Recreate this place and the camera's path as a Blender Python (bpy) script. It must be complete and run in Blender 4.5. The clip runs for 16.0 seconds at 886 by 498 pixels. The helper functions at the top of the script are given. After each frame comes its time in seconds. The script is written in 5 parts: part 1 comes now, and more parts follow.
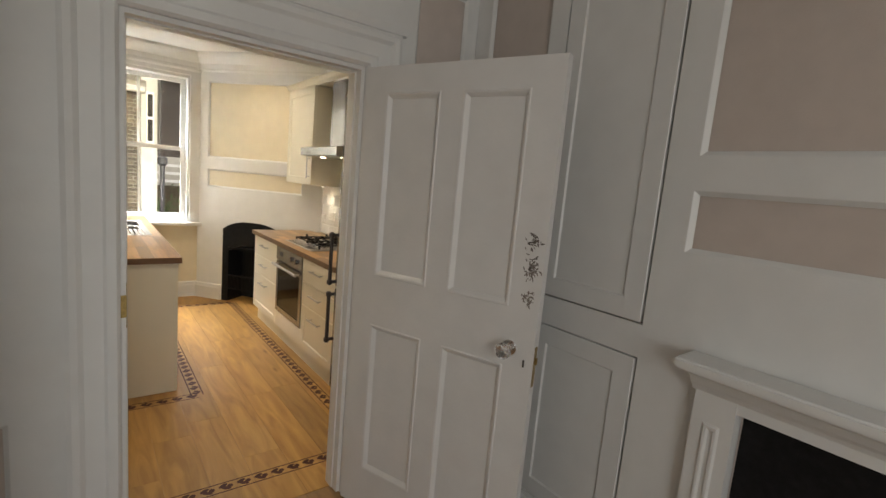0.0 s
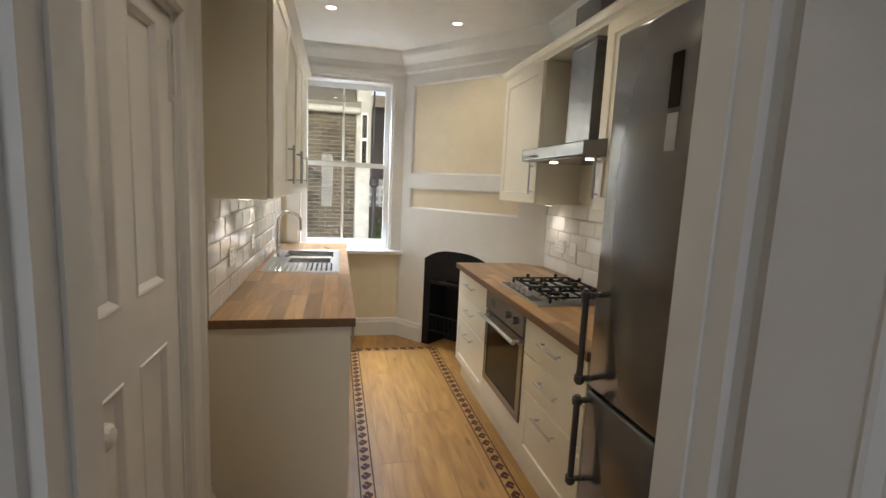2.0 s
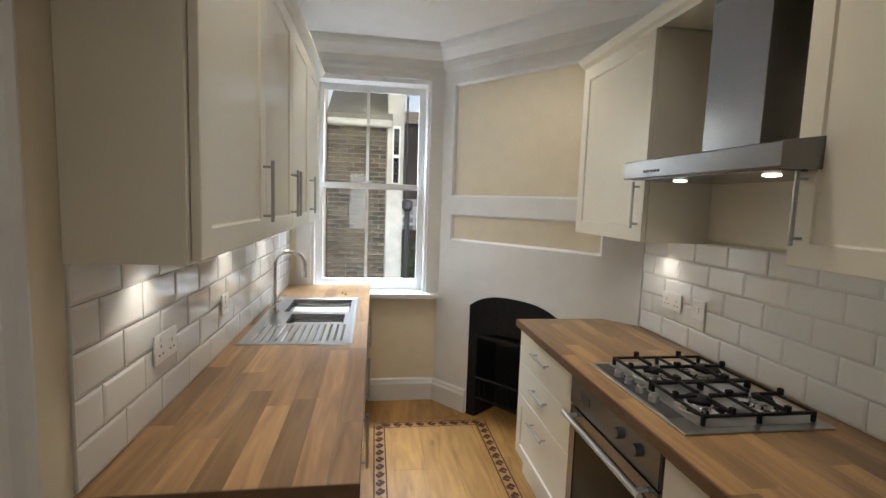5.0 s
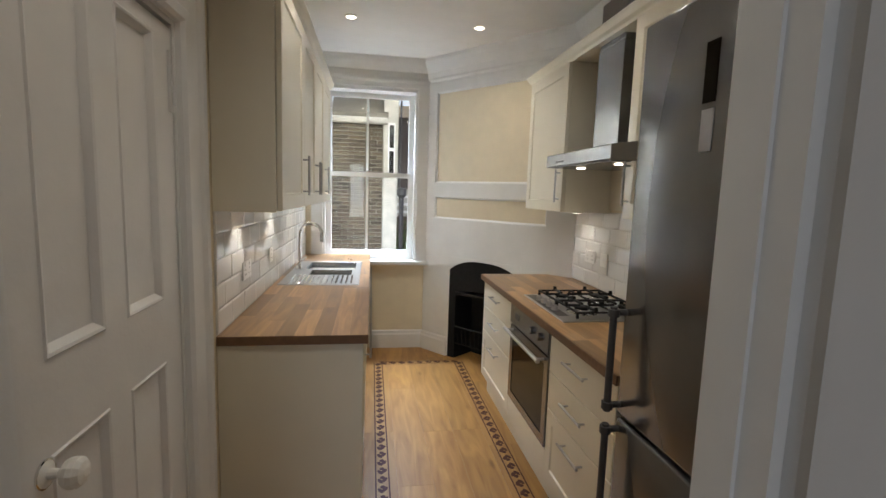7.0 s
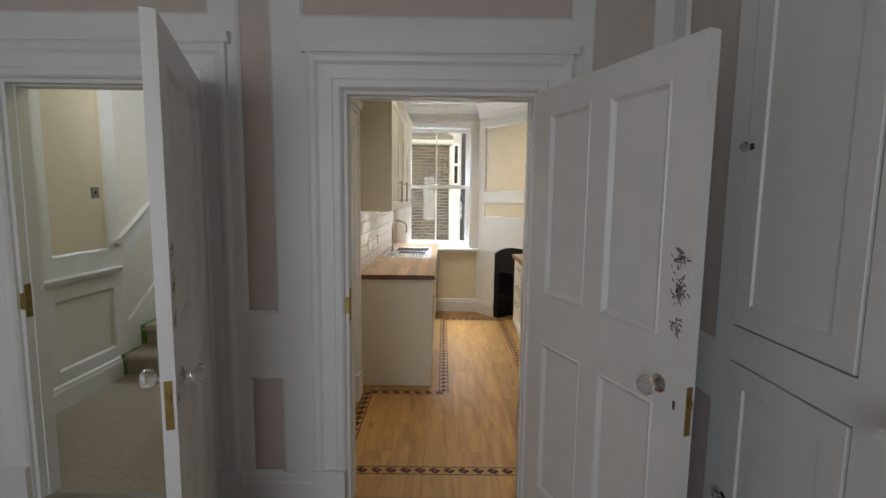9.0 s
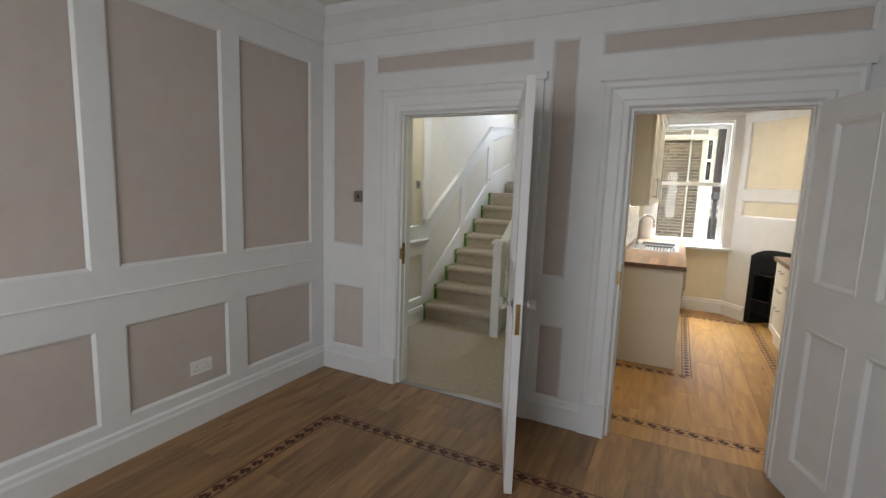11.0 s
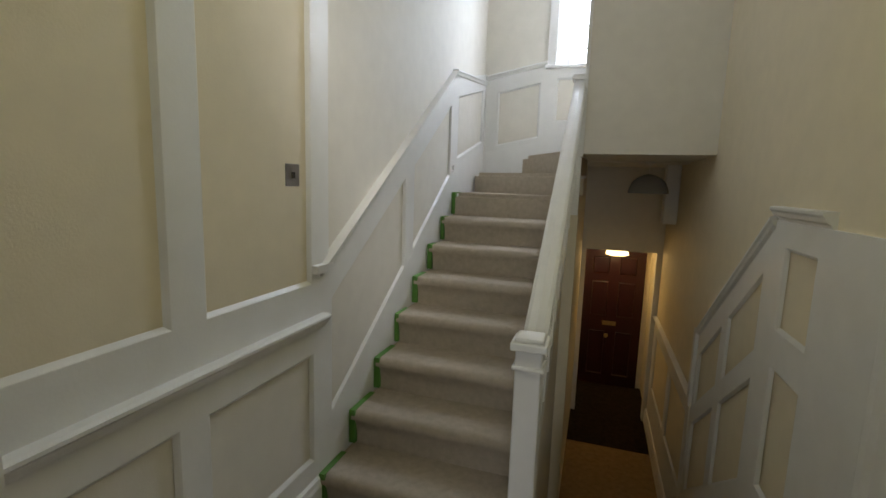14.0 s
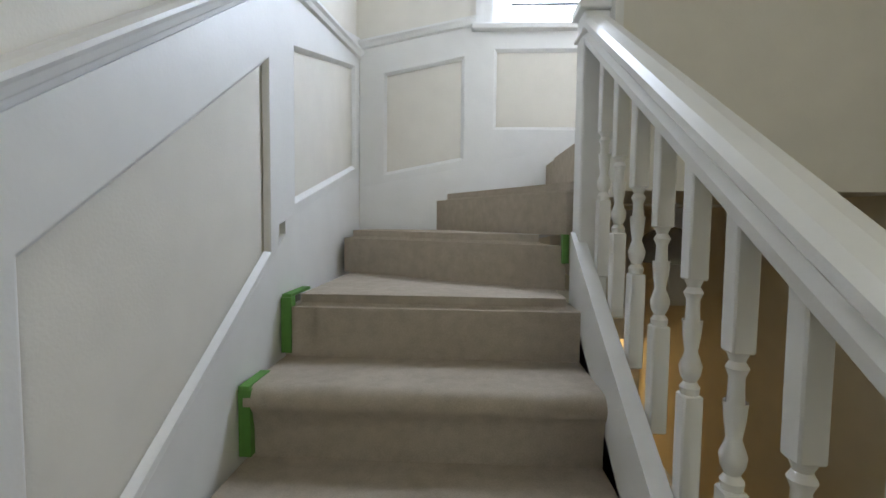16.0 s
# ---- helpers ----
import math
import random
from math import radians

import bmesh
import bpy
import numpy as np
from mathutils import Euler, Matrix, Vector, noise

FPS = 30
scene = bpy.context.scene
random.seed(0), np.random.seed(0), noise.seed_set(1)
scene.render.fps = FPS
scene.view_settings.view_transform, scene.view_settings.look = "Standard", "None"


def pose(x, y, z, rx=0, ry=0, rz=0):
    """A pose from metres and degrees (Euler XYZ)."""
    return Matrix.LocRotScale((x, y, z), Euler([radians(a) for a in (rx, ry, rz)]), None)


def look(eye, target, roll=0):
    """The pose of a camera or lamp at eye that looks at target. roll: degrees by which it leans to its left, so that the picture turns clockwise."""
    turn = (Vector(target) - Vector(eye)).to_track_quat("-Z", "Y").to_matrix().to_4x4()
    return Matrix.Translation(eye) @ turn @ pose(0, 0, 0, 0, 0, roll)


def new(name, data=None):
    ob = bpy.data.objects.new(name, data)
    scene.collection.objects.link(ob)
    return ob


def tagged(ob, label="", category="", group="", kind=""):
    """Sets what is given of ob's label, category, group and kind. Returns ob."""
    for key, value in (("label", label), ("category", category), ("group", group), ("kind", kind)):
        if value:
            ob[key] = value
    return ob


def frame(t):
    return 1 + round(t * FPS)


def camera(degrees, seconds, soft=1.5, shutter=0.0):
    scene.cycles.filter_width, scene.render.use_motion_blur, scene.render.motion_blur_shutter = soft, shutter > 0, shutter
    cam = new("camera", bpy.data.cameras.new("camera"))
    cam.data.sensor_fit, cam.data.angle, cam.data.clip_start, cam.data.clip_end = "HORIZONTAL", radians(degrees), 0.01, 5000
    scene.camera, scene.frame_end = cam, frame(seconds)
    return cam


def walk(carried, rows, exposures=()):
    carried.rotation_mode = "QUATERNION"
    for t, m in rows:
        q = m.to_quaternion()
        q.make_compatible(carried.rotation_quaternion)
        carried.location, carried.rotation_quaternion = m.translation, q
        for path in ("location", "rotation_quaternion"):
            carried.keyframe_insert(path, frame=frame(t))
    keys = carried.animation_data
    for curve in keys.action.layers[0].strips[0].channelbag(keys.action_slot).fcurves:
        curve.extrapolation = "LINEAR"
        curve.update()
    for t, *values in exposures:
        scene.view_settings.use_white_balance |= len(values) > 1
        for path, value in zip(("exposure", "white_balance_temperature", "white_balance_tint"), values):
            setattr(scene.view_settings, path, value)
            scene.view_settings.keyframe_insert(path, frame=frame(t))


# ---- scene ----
cam = camera(87.2, 16.0)
PATH = [
    (0, (-0.065, -1.897, 1.527), (1.148, -0.331, 1.252), 5.1),
    (0.5, (0.13, -1.607, 1.506), (1.068, 0.127, 1.167), 2.7),
    (1, (0.289, -1.34, 1.513), (0.906, 0.541, 1.224), 4.3),
    (1.5, (0.326, -0.923, 1.486), (0.763, 1.011, 1.225), 4.0),
    (2, (0.333, -0.533, 1.496), (0.779, 1.399, 1.228), 2.7),
    (2.5, (0.403, -0.193, 1.485), (0.746, 1.752, 1.172), 2.2),
    (3, (0.448, 0.047, 1.496), (0.693, 2.012, 1.218), 2.7),
    (3.5, (0.431, 0.235, 1.497), (0.626, 2.2, 1.177), 3.0),
    (4, (0.42, 0.395, 1.534), (0.506, 2.374, 1.254), 2.0),
    (4.5, (0.427, 0.46, 1.546), (0.599, 2.44, 1.33), 2.0),
    (4.7, (0.44, 0.462, 1.557), (0.715, 2.432, 1.348), 1.5),
    (6.8, (0.417, -0.303, 1.502), (0.746, 1.663, 1.334), 2.7),
    (7, (0.425, -0.435, 1.5), (0.731, 1.528, 1.264), 1.8),
    (7.5, (0.442, -0.77, 1.509), (0.611, 1.21, 1.29), 0.6),
    (8, (0.491, -1.216, 1.533), (0.557, 0.769, 1.302), 2.8),
    (8.5, (0.468, -1.708, 1.519), (0.611, 0.274, 1.296), -0.3),
    (9, (0.479, -2.158, 1.525), (0.48, -0.171, 1.303), 0.7),
    (9.5, (0.532, -2.56, 1.554), (0.269, -0.588, 1.353), 3.0),
    (10, (0.503, -2.88, 1.553), (-0.079, -0.981, 1.317), 1.8),
    (10.2, (0.494, -2.992, 1.548), (-0.237, -1.149, 1.285), 2.0),
    (12.3, (-0.384, -2.083, 1.503), (-1.323, -0.34, 1.224), 1.9),
    (12.5, (-0.509, -1.83, 1.503), (-1.435, -0.083, 1.207), 2.0),
    (13, (-0.676, -1.31, 1.508), (-1.551, 0.462, 1.206), 3.1),
    (13.5, (-0.892, -0.749, 1.541), (-1.576, 1.115, 1.3), 1.4),
    (14, (-1.082, -0.089, 1.512), (-1.698, 1.793, 1.232), 1.8),
    (14.5, (-1.281, 0.504, 1.497), (-1.907, 2.389, 1.261), 2.6),
    (15, (-1.431, 1.064, 1.526), (-1.868, 2.998, 1.261), 1.7),
    (15.5, (-1.533, 1.667, 1.555), (-1.857, 3.636, 1.416), 2.4),
    (16, (-1.658, 2.167, 1.663), (-1.753, 4.162, 1.544), 0.6),
]
EXPOSURES = [(0, 0.23, 7400, 10), (0.5, 0.05, 7300, 10), (1, -0.15, 7100, 10), (1.5, -0.2, 6800, 10), (2.5, -0.2, 6400, 10), (3.5, -0.25, 6000, 10), (4, -0.34, 6050, 10), (4.5, -0.42, 6100, 10),
             (7.0, -0.3, 6200, 10), (7.5, -0.36, 6250, 10), (8.5, -0.1, 6500, 10), (9.5, 0.1, 6450, 10), (10.2, 0.35, 6450, 10), (12.5, -0.02, 6900, 10), (13, -0.2, 6800, 10), (13.5, -0.12, 6700, 10), (14, -0.02, 6700, 10), (14.5, 0.25, 6600, 10), (16, 0.1, 6400, 10)]
walk(cam, [(t, look(eye, target, roll)) for t, eye, target, roll in PATH], EXPOSURES)

# ---- light ----
world = bpy.data.worlds.new("sky")
scene.world = world
world.use_nodes = True
wn = world.node_tree.nodes
sky = wn.new("ShaderNodeTexSky")
sky.sky_type, sky.sun_disc = "NISHITA", False
sky.sun_elevation, sky.sun_rotation = radians(49), radians(140)
haze = wn.new("ShaderNodeHueSaturation")
haze.inputs["Saturation"].default_value, haze.inputs["Value"].default_value = 0.35, 1.5
world.node_tree.links.new(sky.outputs["Color"], haze.inputs["Color"])
world.node_tree.links.new(haze.outputs["Color"], wn["Background"].inputs["Color"])
wn["Background"].inputs["Strength"].default_value = 0.15
sun_data = bpy.data.lights.new("sun", "SUN")
sun_data.energy, sun_data.angle, sun_data.color = 1.4, radians(15), (1, 0.97, 0.92)
sun = new("sun", sun_data)
sun.matrix_world = look((5, -6, 9), (0, 0, 0))


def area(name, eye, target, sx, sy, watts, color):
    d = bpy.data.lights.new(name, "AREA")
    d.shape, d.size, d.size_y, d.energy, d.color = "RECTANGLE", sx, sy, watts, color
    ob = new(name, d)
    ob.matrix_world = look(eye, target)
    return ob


def spot(name, eye, target, watts, color, angle=110, blend=0.8, size=0.03):
    d = bpy.data.lights.new(name, "SPOT")
    d.energy, d.color, d.spot_size, d.spot_blend, d.shadow_soft_size = watts, color, radians(angle), blend, size
    ob = new(name, d)
    ob.matrix_world = look(eye, target)
    return ob


def bulb(name, eye, watts, color, size=0.05):
    d = bpy.data.lights.new(name, "POINT")
    d.energy, d.color, d.shadow_soft_size = watts, color, size
    ob = new(name, d)
    ob.location = eye
    return ob


WARM, DAY = (1.0, 0.89, 0.72), (0.86, 0.93, 1.0)
# Added area lamp above the window outside, out of view, stands for sky light.
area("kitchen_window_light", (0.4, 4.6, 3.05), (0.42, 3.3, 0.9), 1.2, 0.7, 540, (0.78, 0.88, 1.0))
area("stair_window_light", (-1.25, 4.75, 3.2), (-1.5, 2.5, 1.6), 0.5, 1.1, 56, (0.72, 0.82, 1.0))
# Area lamp added in an assumed, unseen opening for the room's dim daylight.
area("room_window_light", (-0.6, -4.35, 1.6), (-0.4, 0, 1.3), 1.6, 1.6, 26, DAY)
DOWNLIGHTS = [(0.27, 2.99), (1.175, 2.99), (0.28, 1.72), (1.12, 1.72), (0.28, 0.6), (1.0, 0.6)]
for lx, ly in DOWNLIGHTS:
    spot("downlight_beam", (lx, ly, 2.67), (lx, ly, 0), 20 if ly > 1 else 13, WARM, 130, 0.9, 0.035)
for ly in (1.75, 2.45, 3.1):
    spot("cabinet_beam", (-0.08, ly, 1.385), (-0.14, ly, 0.9), 2.6, (1, 0.92, 0.78), 120, 0.7, 0.02)
spot("cabinet_beam", (1.8, 2.55, 1.385), (1.86, 2.55, 0.9), 2.6, (1, 0.92, 0.78), 120, 0.7, 0.02)
for ly in (1.68, 2.1):
    spot("hood_beam", (1.6, ly, 1.66), (1.62, ly, 0.9), 1.6, (1, 0.86, 0.64), 110, 0.7, 0.02)
bulb("landing_bulb", (-0.85, 0.85, 2.6), 6.6, (0.88, 0.9, 0.44), 0.06)
bulb("porch_bulb", (-0.8, 6.15, 0.62), 5.2, (1.0, 0.68, 0.28), 0.05)


# ---- materials ----
def material(name, color, rough=0.5, metal=0.0, scale=30, amount=0.06, bump=0.0, bump_scale=200, second=None, coat=0.0,
             stretch=(1, 1, 1), spec=0.5, rvar=0.07):
    m = bpy.data.materials.new(name)
    m.use_nodes = True
    nt = m.node_tree
    b = nt.nodes["Principled BSDF"]
    b.inputs["Roughness"].default_value, b.inputs["Metallic"].default_value = rough, metal
    b.inputs["Coat Weight"].default_value = coat
    b.inputs["Specular IOR Level"].default_value = spec
    tc = nt.nodes.new("ShaderNodeTexCoord")
    mp = nt.nodes.new("ShaderNodeMapping")
    mp.inputs["Scale"].default_value = stretch
    nt.links.new(tc.outputs["Object"], mp.inputs["Vector"])
    n1 = nt.nodes.new("ShaderNodeTexNoise")
    n1.inputs["Scale"].default_value, n1.inputs["Detail"].default_value = scale, 6
    n2 = nt.nodes.new("ShaderNodeTexNoise")
    n2.inputs["Scale"].default_value, n2.inputs["Detail"].default_value = scale / 12, 3
    for n in (n1, n2):
        nt.links.new(mp.outputs["Vector"], n.inputs["Vector"])
    mixf = nt.nodes.new("ShaderNodeMath")
    mixf.operation = "MULTIPLY_ADD"
    mixf.inputs[1].default_value = 0.5
    half = nt.nodes.new("ShaderNodeMath")
    half.operation = "MULTIPLY"
    half.inputs[1].default_value = 0.5
    nt.links.new(n2.outputs["Fac"], half.inputs[0])
    nt.links.new(n1.outputs["Fac"], mixf.inputs[0])
    nt.links.new(half.outputs[0], mixf.inputs[2])
    ramp = nt.nodes.new("ShaderNodeValToRGB")
    dark = second or tuple(c * (1 - 2.2 * amount) for c in color)
    lite = color if second else tuple(min(1, c * (1 + amount)) for c in color)
    ramp.color_ramp.elements[0].position, ramp.color_ramp.elements[1].position = 0.32, 0.66
    ramp.color_ramp.elements[0].color, ramp.color_ramp.elements[1].color = (*dark, 1), (*lite, 1)
    nt.links.new(mixf.outputs[0], ramp.inputs["Fac"])
    nt.links.new(ramp.outputs["Color"], b.inputs["Base Color"])
    rr = nt.nodes.new("ShaderNodeMapRange")
    rr.inputs["To Min"].default_value, rr.inputs["To Max"].default_value = max(0.02, rough - rvar), min(1, rough + rvar)
    nt.links.new(n2.outputs["Fac"], rr.inputs["Value"])
    nt.links.new(rr.outputs["Result"], b.inputs["Roughness"])
    if bump:
        n3 = nt.nodes.new("ShaderNodeTexNoise")
        n3.inputs["Scale"].default_value, n3.inputs["Detail"].default_value = bump_scale, 4
        nt.links.new(mp.outputs["Vector"], n3.inputs["Vector"])
        bp = nt.nodes.new("ShaderNodeBump")
        bp.inputs["Strength"].default_value, bp.inputs["Distance"].default_value = bump, 0.004
        nt.links.new(n3.outputs["Fac"], bp.inputs["Height"])
        nt.links.new(bp.outputs["Normal"], b.inputs["Normal"])
    return m


def per_object(m, low, high):
    """Varies the colour a little from object to object."""
    nt = m.node_tree
    b = nt.nodes["Principled BSDF"]
    link = b.inputs["Base Color"].links[0]
    src = link.from_socket
    info = nt.nodes.new("ShaderNodeObjectInfo")
    rng = nt.nodes.new("ShaderNodeMapRange")
    rng.inputs["To Min"].default_value, rng.inputs["To Max"].default_value = low, high
    hsv = nt.nodes.new("ShaderNodeHueSaturation")
    nt.links.new(info.outputs["Random"], rng.inputs["Value"])
    nt.links.new(rng.outputs["Result"], hsv.inputs["Value"])
    nt.links.new(src, hsv.inputs["Color"])
    nt.links.new(hsv.outputs["Color"], b.inputs["Base Color"])
    return m


def wood(name, light, dark, rough, width, length, vary, knots=True, across=False, grain=14, single=False):
    """Boards of a width and length with grain along y (or x), each board of its own tone."""
    m = bpy.data.materials.new(name)
    m.use_nodes = True
    nt = m.node_tree
    lk = nt.links.new
    b = nt.nodes["Principled BSDF"]
    tc = nt.nodes.new("ShaderNodeTexCoord")
    mp = nt.nodes.new("ShaderNodeMapping")
    if not across:
        mp.inputs["Rotation"].default_value = (0, 0, radians(90))
    lk(tc.outputs["Object"], mp.inputs["Vector"])
    br = nt.nodes.new("ShaderNodeTexBrick")
    br.offset = 0.37
    br.inputs["Scale"].default_value = 1
    br.inputs["Brick Width"].default_value, br.inputs["Row Height"].default_value = length, width
    br.inputs["Mortar Size"].default_value = 0.0012
    br.inputs["Color1"].default_value, br.inputs["Color2"].default_value = (0, 0, 0, 1), (1, 1, 1, 1)
    br.inputs["Mortar"].default_value = (0.0, 0.0, 0.0, 1)
    lk(mp.outputs["Vector"], br.inputs["Vector"])
    tone = nt.nodes.new("ShaderNodeObjectInfo").outputs["Random"] if single else br.outputs["Color"]
    gm = nt.nodes.new("ShaderNodeMapping")
    gm.inputs["Scale"].default_value = (1.3, grain, grain)
    lk(mp.outputs["Vector"], gm.inputs["Vector"])
    off = nt.nodes.new("ShaderNodeVectorMath")
    off.operation = "ADD"
    sc = nt.nodes.new("ShaderNodeVectorMath")
    sc.operation = "SCALE"
    sc.inputs["Scale"].default_value = 37
    lk(tone, sc.inputs[0])
    lk(gm.outputs["Vector"], off.inputs[0])
    lk(sc.outputs["Vector"], off.inputs[1])
    g1 = nt.nodes.new("ShaderNodeTexNoise")
    g1.inputs["Scale"].default_value, g1.inputs["Detail"].default_value, g1.inputs["Distortion"].default_value = 1.6, 7, 1.1
    lk(off.outputs["Vector"], g1.inputs["Vector"])
    ramp = nt.nodes.new("ShaderNodeValToRGB")
    ramp.color_ramp.elements[0].position, ramp.color_ramp.elements[1].position = 0.3, 0.68
    ramp.color_ramp.elements[0].color, ramp.color_ramp.elements[1].color = (*dark, 1), (*light, 1)
    lk(g1.outputs["Fac"], ramp.inputs["Fac"])
    hsv = nt.nodes.new("ShaderNodeHueSaturation")
    rng = nt.nodes.new("ShaderNodeMapRange")
    rng.inputs["To Min"].default_value, rng.inputs["To Max"].default_value = 1 - vary, 1 + vary
    lk(tone, rng.inputs["Value"])
    lk(rng.outputs["Result"], hsv.inputs["Value"])
    lk(ramp.outputs["Color"], hsv.inputs["Color"])
    last = hsv.outputs["Color"]
    if knots:
        km = nt.nodes.new("ShaderNodeMapping")
        km.inputs["Scale"].default_value = (2.2, 7, 7)
        lk(mp.outputs["Vector"], km.inputs["Vector"])
        vo = nt.nodes.new("ShaderNodeTexVoronoi")
        vo.inputs["Scale"].default_value = 1.0
        lk(km.outputs["Vector"], vo.inputs["Vector"])
        kr = nt.nodes.new("ShaderNodeValToRGB")
        kr.color_ramp.elements[0].position, kr.color_ramp.elements[1].position = 0.03, 0.14
        kr.color_ramp.elements[0].color, kr.color_ramp.elements[1].color = (0.45, 0.36, 0.28, 1), (1, 1, 1, 1)
        lk(vo.outputs["Distance"], kr.inputs["Fac"])
        mul = nt.nodes.new("ShaderNodeMix")
        mul.data_type, mul.blend_type = "RGBA", "MULTIPLY"
        mul.inputs["Factor"].default_value = 0.8
        lk(last, mul.inputs["A"])
        lk(kr.outputs["Color"], mul.inputs["B"])
        last = mul.outputs["Result"]
    seam = nt.nodes.new("ShaderNodeMix")
    seam.data_type = "RGBA"
    seam.inputs["B"].default_value = (*[c * 0.45 for c in dark], 1)
    fac = nt.nodes.new("ShaderNodeMath")
    fac.operation = "MULTIPLY"
    fac.inputs[1].default_value = 0.0 if single else 0.7
    lk(br.outputs["Fac"], fac.inputs[0])
    lk(fac.outputs[0], seam.inputs["Factor"])
    lk(last, seam.inputs["A"])
    lk(seam.outputs["Result"], b.inputs["Base Color"])
    bp = nt.nodes.new("ShaderNodeBump")
    bp.inputs["Strength"].default_value, bp.inputs["Distance"].default_value = 0.15, 0.002
    lk(g1.outputs["Fac"], bp.inputs["Height"])
    lk(bp.outputs["Normal"], b.inputs["Normal"])
    rr = nt.nodes.new("ShaderNodeMapRange")
    rr.inputs["To Min"].default_value, rr.inputs["To Max"].default_value = rough - 0.06, rough + 0.1
    lk(g1.outputs["Fac"], rr.inputs["Value"])
    lk(rr.outputs["Result"], b.inputs["Roughness"])
    return m


def glass(name, rough=0.0, tint=(1, 1, 1)):
    m = bpy.data.materials.new(name)
    m.use_nodes = True
    b = m.node_tree.nodes["Principled BSDF"]
    b.inputs["Base Color"].default_value = (*tint, 1)
    b.inputs["Transmission Weight"].default_value, b.inputs["Roughness"].default_value = 1.0, rough
    b.inputs["IOR"].default_value = 1.45
    return m


def glow(name, color, strength):
    m = bpy.data.materials.new(name)
    m.use_nodes = True
    b = m.node_tree.nodes["Principled BSDF"]
    b.inputs["Base Color"].default_value = (0.9, 0.9, 0.9, 1)
    b.inputs["Emission Color"].default_value, b.inputs["Emission Strength"].default_value = (*color, 1), strength
    return m


M_PAINT = material("white_gloss_paint", (0.78, 0.78, 0.77), 0.42, scale=9, amount=0.025, bump=0.12, bump_scale=90)
M_DOOR = material("white_door_paint", (0.76, 0.75, 0.74), 0.4, scale=7, amount=0.035, bump=0.15, bump_scale=70)
M_PAPER = material("dusty_pink_emulsion", (0.585, 0.51, 0.465), 0.75, scale=14, amount=0.035, bump=0.2, bump_scale=160)
M_CREAM = material("pale_cream_emulsion", (0.77, 0.69, 0.53), 0.7, scale=10, amount=0.03, bump=0.15, bump_scale=150)
M_STAIR = material("stair_wall_emulsion", (0.74, 0.71, 0.645), 0.75, scale=10, amount=0.03, bump=0.15, bump_scale=150)
M_PANEL = material("stair_panel_emulsion", (0.72, 0.68, 0.6), 0.7, scale=12, amount=0.03, bump=0.15, bump_scale=150)
M_CEIL = material("ceiling_paint", (0.8, 0.79, 0.76), 0.8, scale=6, amount=0.025, bump=0.1, bump_scale=100)
M_UNIT = material("cream_cabinet_lacquer", (0.8, 0.76, 0.64), 0.3, scale=5, amount=0.015, coat=0.2)
M_EDGE = material("cabinet_edge_brown", (0.2, 0.14, 0.08), 0.5)
M_FLOOR = wood("honey_oak_floor", (0.5, 0.28, 0.085), (0.31, 0.15, 0.04), 0.34, 0.19, 1.25, 0.14, grain=10, single=True)
M_ROOMFLOOR = wood("brown_oak_floor", (0.33, 0.185, 0.08), (0.16, 0.085, 0.036), 0.42, 0.125, 1.15, 0.2, grain=9, single=True)
M_TOP = wood("oak_block_worktop", (0.43, 0.255, 0.115), (0.25, 0.138, 0.058), 0.29, 0.045, 0.4, 0.4, knots=False, single=True)
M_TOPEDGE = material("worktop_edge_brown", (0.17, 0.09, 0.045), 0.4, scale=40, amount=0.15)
M_MOTIF = material("dark_brown_inlay", (0.075, 0.026, 0.022), 0.5, scale=40, amount=0.15, spec=0.2)
M_TILE = per_object(material("white_ceramic_glaze", (0.8, 0.79, 0.76), 0.09, scale=3, amount=0.02, bump=0.06, bump_scale=14), 0.95, 1.03)
M_GROUT = material("white_grout", (0.66, 0.64, 0.6), 0.85, scale=60, amount=0.06, bump=0.2, bump_scale=300)
M_STEEL = material("brushed_steel", (0.5, 0.5, 0.5), 0.3, 1.0, scale=60, amount=0.03, stretch=(1, 1, 10), rvar=0.02)
M_FRIDGE = material("silver_fridge_paint", (0.15, 0.152, 0.16), 0.16, 0.6, scale=300, amount=0.02, rvar=0.008)
M_FRIDGEDARK = material("dark_grey_plastic", (0.06, 0.06, 0.065), 0.35, scale=50, amount=0.08)
M_CHROME = material("chrome", (0.78, 0.78, 0.78), 0.08, 1.0, scale=20, amount=0.02)
M_IRON = material("black_cast_iron", (0.012, 0.012, 0.013), 0.5, scale=40, amount=0.25, bump=0.4, bump_scale=120, spec=0.2)
# Soot of the fireback, and painted shade in the cupboard's door gaps.
M_SOOT_AND_SHADE = material("soot_and_shade_black", (0.006, 0.006, 0.006), 0.9, scale=30, amount=0.3)
M_OVENGLASS = material("dark_oven_glass", (0.008, 0.006, 0.004), 0.06, scale=12, amount=0.1, spec=0.09)
M_HOOD = material("dark_brushed_steel", (0.24, 0.24, 0.25), 0.26, 1.0, scale=60, amount=0.03, stretch=(1, 1, 10), rvar=0.02)
M_BRASS = material("aged_brass", (0.42, 0.3, 0.12), 0.4, 1.0, scale=60, amount=0.2)
M_PLATE = material("brushed_nickel_plate", (0.36, 0.34, 0.33), 0.35, 0.9, scale=60, amount=0.06)
M_PLASTIC = material("white_plastic", (0.82, 0.81, 0.78), 0.35, scale=12, amount=0.015)
M_CARPET = material("beige_carpet", (0.5, 0.43, 0.34), 0.95, scale=320, amount=0.08, bump=0.9, bump_scale=900, spec=0.1)
